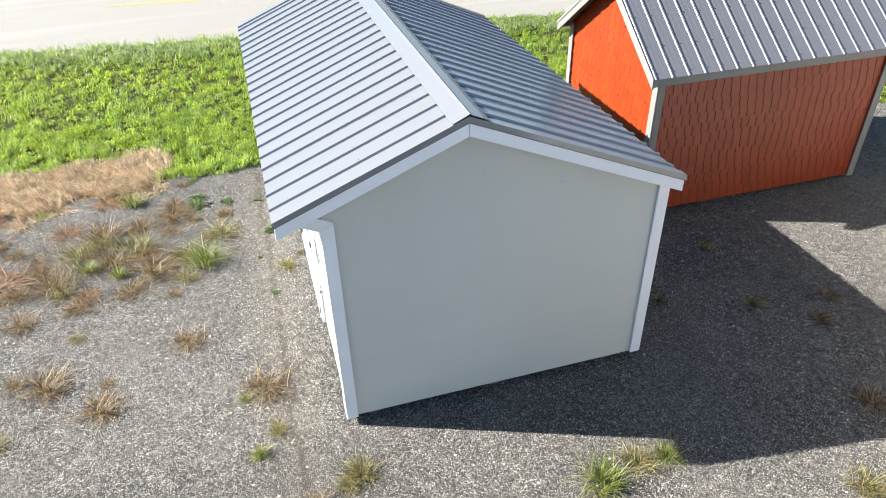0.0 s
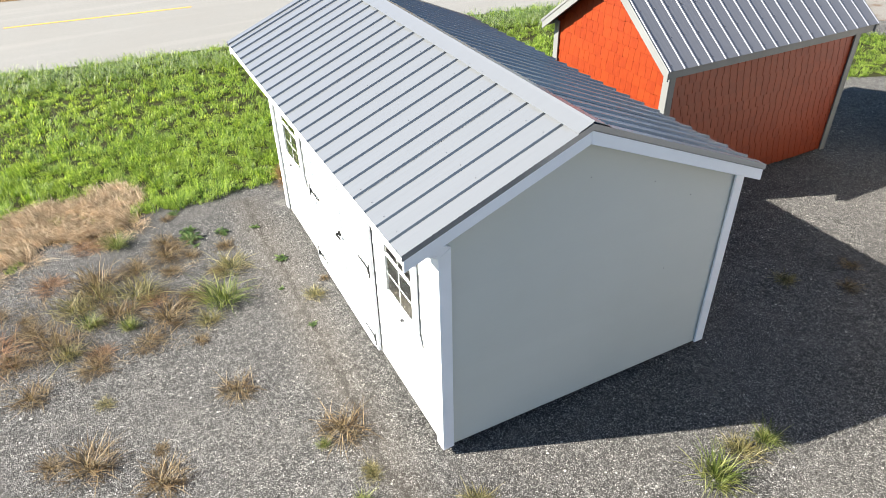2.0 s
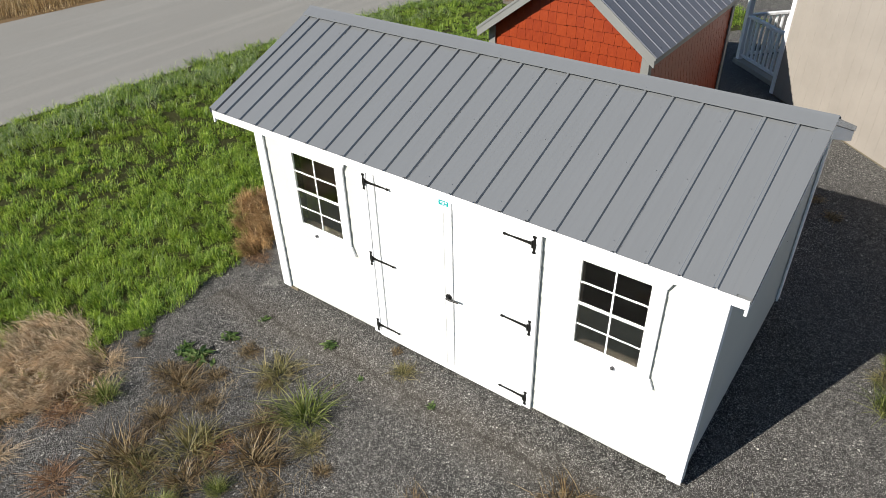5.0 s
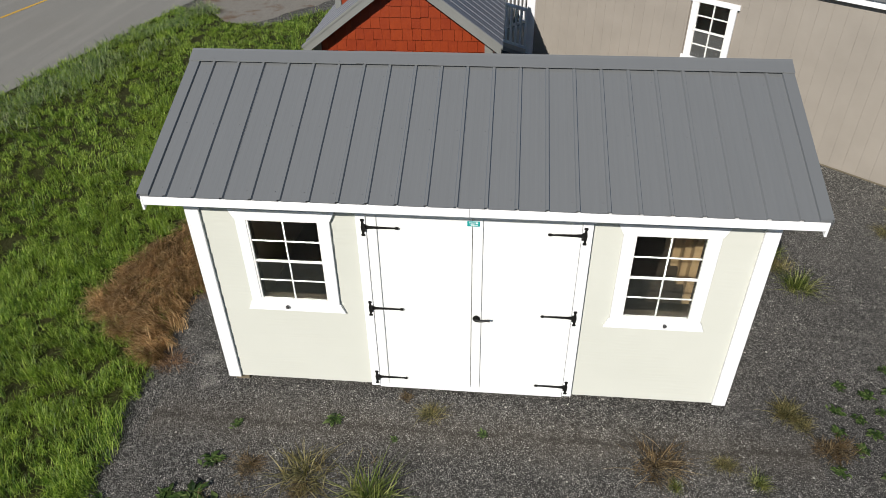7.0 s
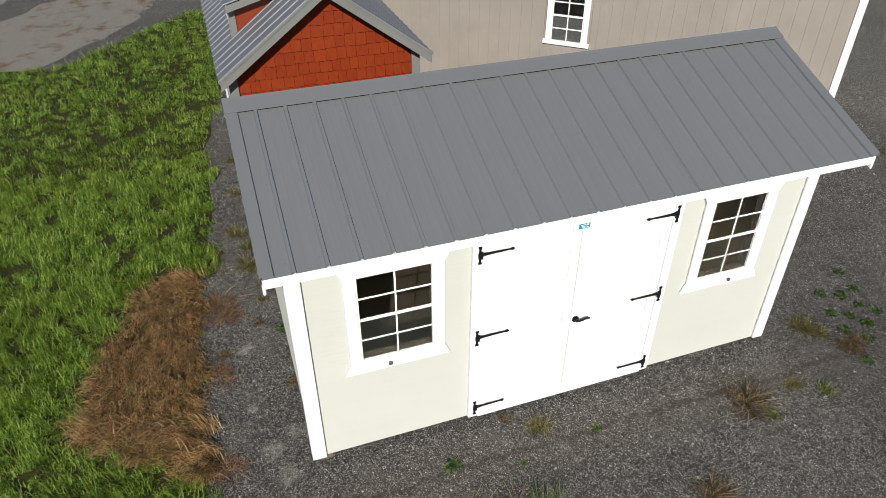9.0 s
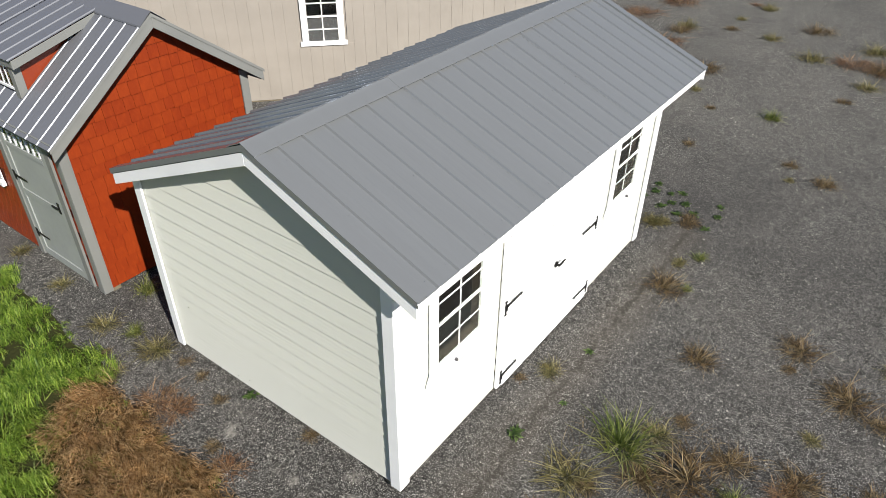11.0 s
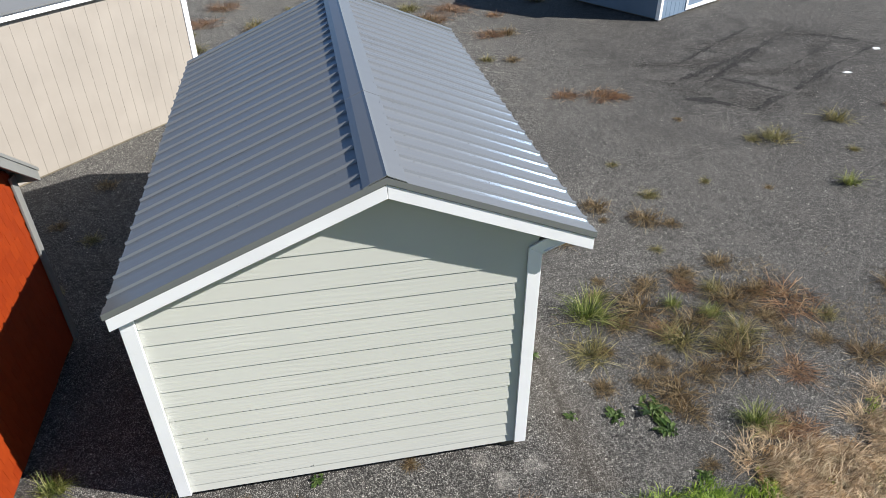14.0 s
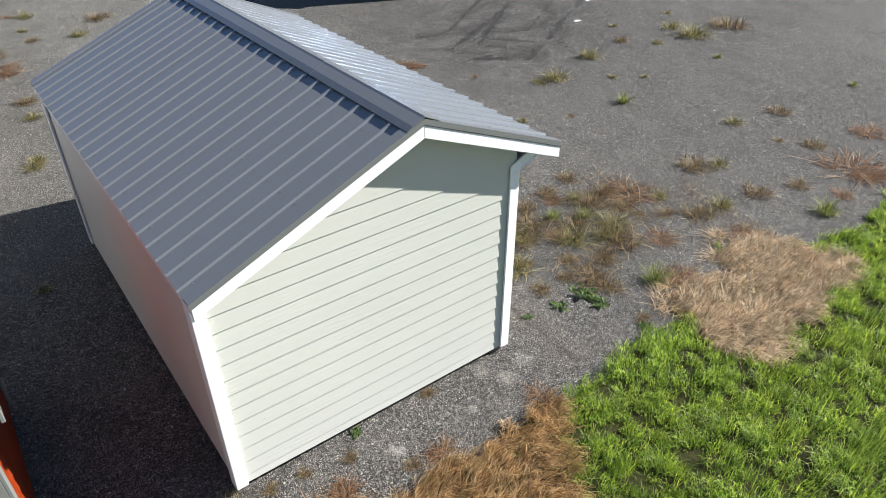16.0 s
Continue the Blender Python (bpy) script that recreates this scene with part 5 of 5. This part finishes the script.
for a, b, c, e in ((-1.3, -1.2, 0.08, 2.0), (-3.1, -3.0, 0.08, 2.0), (-2.14, -2.05, 0.08, 2.0), (-2.25, -2.16, 0.08, 2.0), (-2.04, -1.31, 0.08, 0.18), (-2.99, -2.26, 0.08, 0.18)):
    part("door_trim", soft(B(-0.03, -0.0125, a, b, c, e), 0.003), M_WHITE, dr)
o = [(-0.1, 0.12, 2.2), (1.45, 0.12, 3.05), (3.0, 0.12, 2.2), (3.0, 0.12, 2.12), (-0.1, 0.12, 2.12)]
part("roof", prism(bmesh.new(), o, (0, -5.14, 0)), M_ROOF, blue)


# ---- weeds on the asphalt ----
def tuft_mesh(name, n, h, w, spread, material, seed, droop=1.0):
    r = np.random.RandomState(seed)
    ang = r.uniform(0, 2 * np.pi, n)
    ang = np.where(r.uniform(0, 1, n) < 0.6, ang, r.uniform(0, 6.28, 4)[r.randint(0, 4, n)] + r.normal(0, 0.5, n))
    rad = spread * 0.42 * r.uniform(0, 1, n)
    roots = np.stack([rad * np.cos(ang), rad * np.sin(ang), np.zeros(n)], 1)
    ang = ang + r.normal(0, 1.0, n)
    out = np.stack([np.cos(ang), np.sin(ang), np.zeros(n)], 1)
    side = np.stack([-np.sin(ang), np.cos(ang), np.zeros(n)], 1) * (w * r.uniform(0.6, 1.3, n))[:, None] / 2
    ln = h * (0.25 + 0.95 * r.uniform(0, 1, n) ** 1.5)
    tilt = np.clip(np.abs(r.normal(0.55, 0.35, n)) * droop, 0.05, 1.45)
    pts = []
    p = roots
    a = tilt * 0.6
    for i, f in enumerate((1.0, 0.85, 0.6, 0.0)):
        pts.append(p - side * f)
        if f > 0:
            pts.append(p + side * f)
        step = (ln / 3)[:, None]
        p = p + step * (out * np.sin(a)[:, None] + np.array([0, 0, 1.0]) * np.cos(a)[:, None])
        a = np.minimum(a + tilt * 0.45, 1.75)
        p[:, 2] = np.maximum(p[:, 2], 0.006)
    v = np.stack(pts, 1).reshape(-1, 3)
    base = np.arange(n)[:, None] * 7
    quads = np.concatenate([base + np.array([0, 1, 3, 2]), base + np.array([2, 3, 5, 4])])
    return big_mesh(name, v, quads, base + np.array([4, 5, 6]), material)


def leaf_mesh(name, n, size, material, seed):
    r = np.random.RandomState(seed)
    bm = bmesh.new()
    for i in range(n):
        a, l = r.uniform(0, 6.28), size * r.uniform(0.4, 1.0)
        wd, up = l * r.uniform(0.14, 0.26), r.uniform(0.05, 0.5)
        d, s = Vector((math.cos(a), math.sin(a), 0)), Vector((-math.sin(a), math.cos(a), 0))
        o = Vector((r.normal(0, 0.09), r.normal(0, 0.09), r.uniform(0.0, 0.06)))
        p = [o, o + d * l * 0.5 + s * wd + Vector((0, 0, l * up)), o + d * l + Vector((0, 0, l * up * 0.7)), o + d * l * 0.5 - s * wd + Vector((0, 0, l * up)), o + d * l * 0.5 + Vector((0, 0, l * up * 0.75))]
        vs = [bm.verts.new(q) for q in p]
        for f in ((0, 1, 4), (1, 2, 4), (2, 3, 4), (3, 0, 4)):
            bm.faces.new([vs[j] for j in f])
    me = bpy.data.meshes.new(name)
    bm.to_mesh(me)
    bm.free()
    me.materials.append(material)
    return me


TUFTS = {
    "g": [tuft_mesh("green_tuft", 300, 0.56, 0.010, 0.5, M_TUFT_GREEN, s, 1.25) for s in (1, 2, 3)],
    "d": [tuft_mesh("dry_tuft", 300, 0.56, 0.0105, 0.8, M_TUFT_DRY, s, 1.9) for s in (4, 5, 6, 7)],
    "m": [tuft_mesh("mixed_tuft", 280, 0.56, 0.0108, 0.7, M_TUFT_MIX, s, 1.6) for s in (8, 9, 10)],
    "s": [tuft_mesh("straw_tuft", 260, 0.52, 0.0105, 0.8, M_DRY, s, 2.2) for s in (21, 22, 23)],
    "r": [tuft_mesh("rust_tuft", 280, 0.56, 0.0105, 0.9, M_TUFT_RUST, s, 2.3) for s in (24, 25, 26)],
    "l": [leaf_mesh("leafy_weed", 46, 0.34, M_LEAF, s) for s in (12, 13, 14)],
}
LABELS = {
    "g": "green spiky grass tuft growing from the asphalt",
    "d": "dry brown grass tuft lying on the asphalt",
    "m": "half-dry yellow-green grass tuft on the asphalt",
    "s": "straw-coloured dead grass tuft at the asphalt edge",
    "r": "low rust-brown dead grass tuft on the asphalt",
    "l": "small broad-leaved green weed on the asphalt",
}
SQUAT = {"g": (0.55, 0.75), "d": (0.36, 0.55), "m": (0.42, 0.6), "s": (0.25, 0.4), "r": (0.2, 0.35), "l": (0.6, 0.8)}
wr = random.Random(9)


def weed(kind, x, y, size=1.0):
    me = wr.choice(TUFTS[kind])
    ob = new({"l": "weed"}.get(kind, "grass_tuft"), me)
    s = size * wr.uniform(1.0, 1.3)
    ob.matrix_basis = pose(x, y, 0, 0, 0, wr.uniform(0, 360)) @ Matrix.Diagonal((s, s, s * wr.uniform(*SQUAT[kind]), 1))
    tagged(ob, LABELS[kind], "weed", "weeds on the asphalt")


for text in (
    "g -1.26 3.24 0.78;d -1.91 3.22 0.67;m -1.03 3.84 0.57;d -0.98 4.35 0.32;d -1.72 4.13 0.33;m -2.18 3.8 0.64;g -2.72 3.48 0.43;d -3.04 3.27 0.63;d -2.68 2.71 0.39;d -3.45 3.15 0.39;d -3.31 2.57 0.47;g -2.3 3.25 0.37;d -2.86 1.37 0.59;m -3.2 0.73 0.4",
    "d -2.3 0.9 0.46;d -2.25 1.28 0.18;d -1.44 1.72 0.38;d -1.64 2.62 0.22;m -0.28 2.79 0.31;l -0.4 3.7 0.26;l -0.6 3.1 0.12;d -0.67 0.75 0.46;g -0.91 0.63 0.19;g -0.81 -0.09 0.25;m -0.63 0.19 0.2;g -0.34 -5.17 0.48;d -1.07 -3.51 0.32;m -1.19 -2.96 0.21",
    "d -1.67 -3.11 0.42;r -3.31 -3.32 0.54;r -4.03 -3.13 0.76;r -4.39 -3.03 0.43;m -2.36 -5.71 0.38;d -2.94 -5.61 0.5;m -1.46 -7.81 0.56;d -1.23 -6.82 0.33;m -0.18 -8.9 0.75;r -0.97 -9.2 0.91;r -1.64 -9.23 0.91;r -2.46 -10.02 1;r -2.84 -7.57 0.84;r -3.46 -9.3 0.62",
    "m 0.9 -9.87 0.63;m -3.05 -0.3 0.26;m -2.66 2.13 0.21;d -3.17 1.55 0.29;d -1.44 4.35 0.22;m -2.86 3.84 0.59;m -2.57 3.98 0.46;d -3.26 3.64 0.37;m -0.12 -0.67 0.26;g 4.21 4.55 0.43;g 3.65 5.07 0.31;m 3.24 5.08 0.54",
    "r 2.36 5.46 0.44;d 2.12 5.11 0.19;d 1.07 4.89 0.21;d 2.84 4.99 0.15;l 1.92 4.9 0.17;d 3.61 5.43 0.18;d -1.22 3.84 0.22;r -3.73 3.38 0.8;d -3.36 3.9 0.25;m -3.96 3.77 0.35;d -3.67 4.15 0.34;d -4 4.44 0.52;m -4.47 4.48 0.44;d -2.57 4.21 0.63",
    "d -1.73 4.53 0.58;g -2.26 5.07 0.51;l -0.95 4.72 0.27;l -1.37 4.73 0.42;l -1.37 4.99 0.34;l -0.53 4.64 0.16;l -1.46 5.54 0.2;r -2.48 5.19 0.3;d -5.26 4.58 0.56;g -5.51 5.49 0.56;d -5.96 4.85 0.39;d -4.42 5.6 0.21;r -4.09 5.05 0.42;d -7.17 3.8 0.27",
    "d -5.21 3.51 0.58;m -5.53 3.7 0.39;m -7.22 2.9 0.45;d -8.34 3.11 0.48;r -8.74 4.58 0.71;r -7.17 5.07 0.95;d -7.46 4.25 0.44;r -6.22 5.37 0.39;r -7.07 5.38 0.52;g -6.44 1.01 0.58;m -6.24 -0.64 0.74;m -5.81 -0.69 0.36;m -7.9 -1.23 0.68;m -7.28 -0.02 0.25",
    "m -7.8 0.37 0.25;m -11.05 -0.72 1;d -12.45 -0.72 0.98;m -11.14 -1.54 0.63;m -9.84 -0.87 0.44;g -10.11 0.56 0.28;d -9.32 -1.54 0.44;m -10.08 -2.47 0.31;m -12.13 -2.4 0.34;g -10.79 3.26 0.27;d -5.09 0.88 0.16;m -4.23 0.51 0.21;d -4.97 -1.78 0.24;d 1.9 -10.11 0.41",
    "m 1.98 -11.05 0.34;m 1.66 -12.45 0.55;r 2.85 -7.9 0.44;m 2.84 -5.06 0.49;d 2.82 -5.96 0.52;m 3.25 -2.84 0.42;r 2.09 -12.71 0.37;d 1.71 5.52 0.21;d 2.52 5.02 0.16;l -0.48 2.29 0.16;d -1.69 4.81 0.46;r -2.63 2.9 0.32;g 1.98 -1.29 0.58;g 2.66 -1.23 0.37",
    "m 4.76 0.37 0.32;d 5.29 -0.09 0.33;m -0.63 0.09 0.23;m 2.38 -1.22 0.38;m 4.1 -1.99 0.47;m 3.81 0.75 0.28;m 4.94 1.51 0.27;d 5.7 0.2 0.3;d 4.87 -1.28 0.39;d -0.08 3.07 0.14;m 3.17 -3.06 0.37",
    "m 3.84 -3.17 0.29;d -1.57 5.44 0.22;m 0.02 -0.6 0.34;d 0.48 -3.27 0.29;m 1.24 -5.71 0.35;m 1.96 -6.68 0.75;d 1.46 -6.96 0.63;r 2.87 -8.16 0.83;r 3.77 -11.63 1;r 4.18 -10.07 0.94;d 2.85 -9.15 0.58;m 4.51 -9.08 0.6",
    "r 5.84 -11.27 1;m 4.15 -7.73 0.7;m 5.24 -8.52 0.37;d 0.72 -4.99 0.22;m 5.86 4.57 0.27;d -0.35 -0.95 0.3;d -1.5 -8.9 0.8;d -3.4 -7.6 0.7;m -1.3 -10.3 0.8;d 0.2 -11.2 0.9;d -5 -10.6 0.9;m 2.9 -9.6 0.6;m 4.46 -7.2 0.5;s -2 5.45 0.5",
    "s -2.3 5.25 0.45;s -3.3 5.2 0.5;s -3.7 4.95 0.45;r -4.2 5.3 0.45;r -2.6 5.2 0.4;g -2.9 5.95 0.35;g -3.7 6.1 0.3;g 1.5 6.3 0.3;g 2.2 6.2 0.3;m 3.3 5.55 0.4;r 0.2 5.6 0.35;r 1.4 5.6 0.35;r 2.6 5.5 0.4;m 5.1 5.1 0.35",
    "m 6.2 5.05 0.35;m 4 5.2 0.35;m -1.5 2.95 0.35;d -2.15 2.85 0.4;d -1.55 3.5 0.45;d -2.4 3.55 0.45;r -2 3.65 0.4;m -2.95 3.1 0.4;r -3.1 4.5 0.4;d -2.1 4.35 0.4",
    "l 0.68 -1.75 0.19;l 0.37 -1.67 0.19;l 0.41 -1.20 0.19;l 0.31 -1.43 0.19;l 0.11 -1.49 0.19;l 0.09 -1.06 0.19;l -0.00 -1.24 0.19;l -0.06 -1.59 0.19;l -0.17 -1.33 0.19;l -0.18 -0.98 0.19;l -0.37 -1.12 0.19;l -0.63 -0.84 0.19;l -0.61 -1.53 0.19;l -0.66 -1.26 0.19;d -0.42 -0.82 0.34;m 0.01 -0.62 0.34",
):
    for item in text.split(";"):
        kd, *nums = item.split()
        weed(kd, *(float(v) for v in nums))


# ---- loose stones and scraps ----
def stones(name, pts, lo, hi, material, label, seed):
    """Small faceted stones, joined."""
    r = np.random.RandomState(seed)
    n = len(pts)
    base = np.array([(1, 0, 0), (-1, 0, 0), (0, 1, 0), (0, -1, 0), (0, 0, 0.8), (0, 0, -0.5)])
    v = base[None] * r.uniform(0.6, 1.2, (n, 6, 1))
    a = r.uniform(0, 6.28, n)
    ca, sa = np.cos(a)[:, None], np.sin(a)[:, None]
    v = np.stack([v[:, :, 0] * ca - v[:, :, 1] * sa, v[:, :, 0] * sa + v[:, :, 1] * ca, v[:, :, 2]], 2)
    v = v * (lo + (hi - lo) * r.uniform(0, 1, n) ** 2.5)[:, None, None]
    v[:, :, :2] += np.array(pts)[:, None, :]
    v[:, :, 2] += 0.002
    tri = np.array([(0, 2, 4), (2, 1, 4), (1, 3, 4), (3, 0, 4), (2, 0, 5), (1, 2, 5), (3, 1, 5), (0, 3, 5)])
    f = (np.arange(n)[:, None, None] * 6 + tri[None]).reshape(-1, 3)
    me = big_mesh(name, v.reshape(-1, 3), np.zeros((0, 4), dtype=np.int32), f, material)
    return tagged(new(name, me), label, "gravel", kind="stuff")


k = Mat("loose_stone", 0.8, 0, 0.3)
k.color(k.ramp(k.island(), [(0.0, (0.04, 0.039, 0.037)), (0.5, (0.11, 0.105, 0.10)), (0.85, (0.22, 0.21, 0.195)), (1.0, (0.45, 0.43, 0.40))]))
M_STONE = k.m
k = Mat("dark_loose_stone", 0.85, 0, 0.3)
k.color(k.ramp(k.island(), [(0.0, (0.025, 0.024, 0.023)), (0.7, (0.06, 0.058, 0.055)), (1.0, (0.16, 0.15, 0.14))]))
M_DARKSTONE = k.m
r = np.random.RandomState(31)
pts = np.concatenate([np.column_stack([r.uniform(-4.8, 0.0, 26000), r.uniform(-3.5, 5.6, 26000)]), np.column_stack([r.uniform(0, 4.4, 9000), r.uniform(-3.2, -0.1, 9000)]), np.column_stack([r.uniform(-0.5, 4.4, 3500), r.uniform(5.0, 5.7, 3500)])])
stones("far_pebbles", np.column_stack([r.uniform(-13, -4.6, 16000), r.uniform(-9, 5.2, 16000)]), 0.007, 0.019, M_STONE, "loose pebbles on the far side of the lot", 3)
stones("far_pebbles", np.column_stack([r.uniform(-4.6, 5.0, 7000), r.uniform(-11, -3.2, 7000)]), 0.007, 0.019, M_STONE, "loose pebbles on the far side of the lot", 4)
stones("pebbles", pts, 0.003, 0.009, M_STONE, "loose pebbles on the worn asphalt", 1)
arcs = []
for x0, y0, x1, y1, bend, cnt in ((-5.5, -3.8, -6.9, -1.8, 0.2, 900), (-6.4, -3.9, -7.2, -2.0, 0.1, 700), (-6.6, -4.4, -9.2, -3.9, 0.4, 900), (-7.2, -5.4, -11.3, -6.0, -0.3, 1100), (-5.4, -4.8, -8.7, -5.0, 0.3, 1000), (-7.9, -2.2, -10.6, -5.6, 0.2, 900)):
    t = r.uniform(0, 1, cnt)
    off = bend * np.sin(t * np.pi)
    arcs.append(np.column_stack([x0 + (x1 - x0) * t + r.normal(0, 0.16, cnt), y0 + (y1 - y0) * t + off + r.normal(0, 0.16, cnt)]))
stones("scuffed_gravel", np.concatenate(arcs), 0.008, 0.022, M_DARKSTONE, "dark gravel scuffed loose by wheels", 2)
for x, y, a in ((-9.69, -3.34, 20), (-11.44, -4.62, 70)):
    ob = new("paper_scrap", mesh_of("paper_scrap", prism(bmesh.new(), [(-0.09, -0.06, 0), (0.08, -0.07, 0.0), (0.10, 0.05, 0.02), (-0.07, 0.07, 0.012)], (0, 0, 0.004)), M_PRINT))
    ob.matrix_basis = pose(x, y, 0.004, 0, 0, a)
    tagged(ob, "small white scrap of paper on the asphalt", "litter")
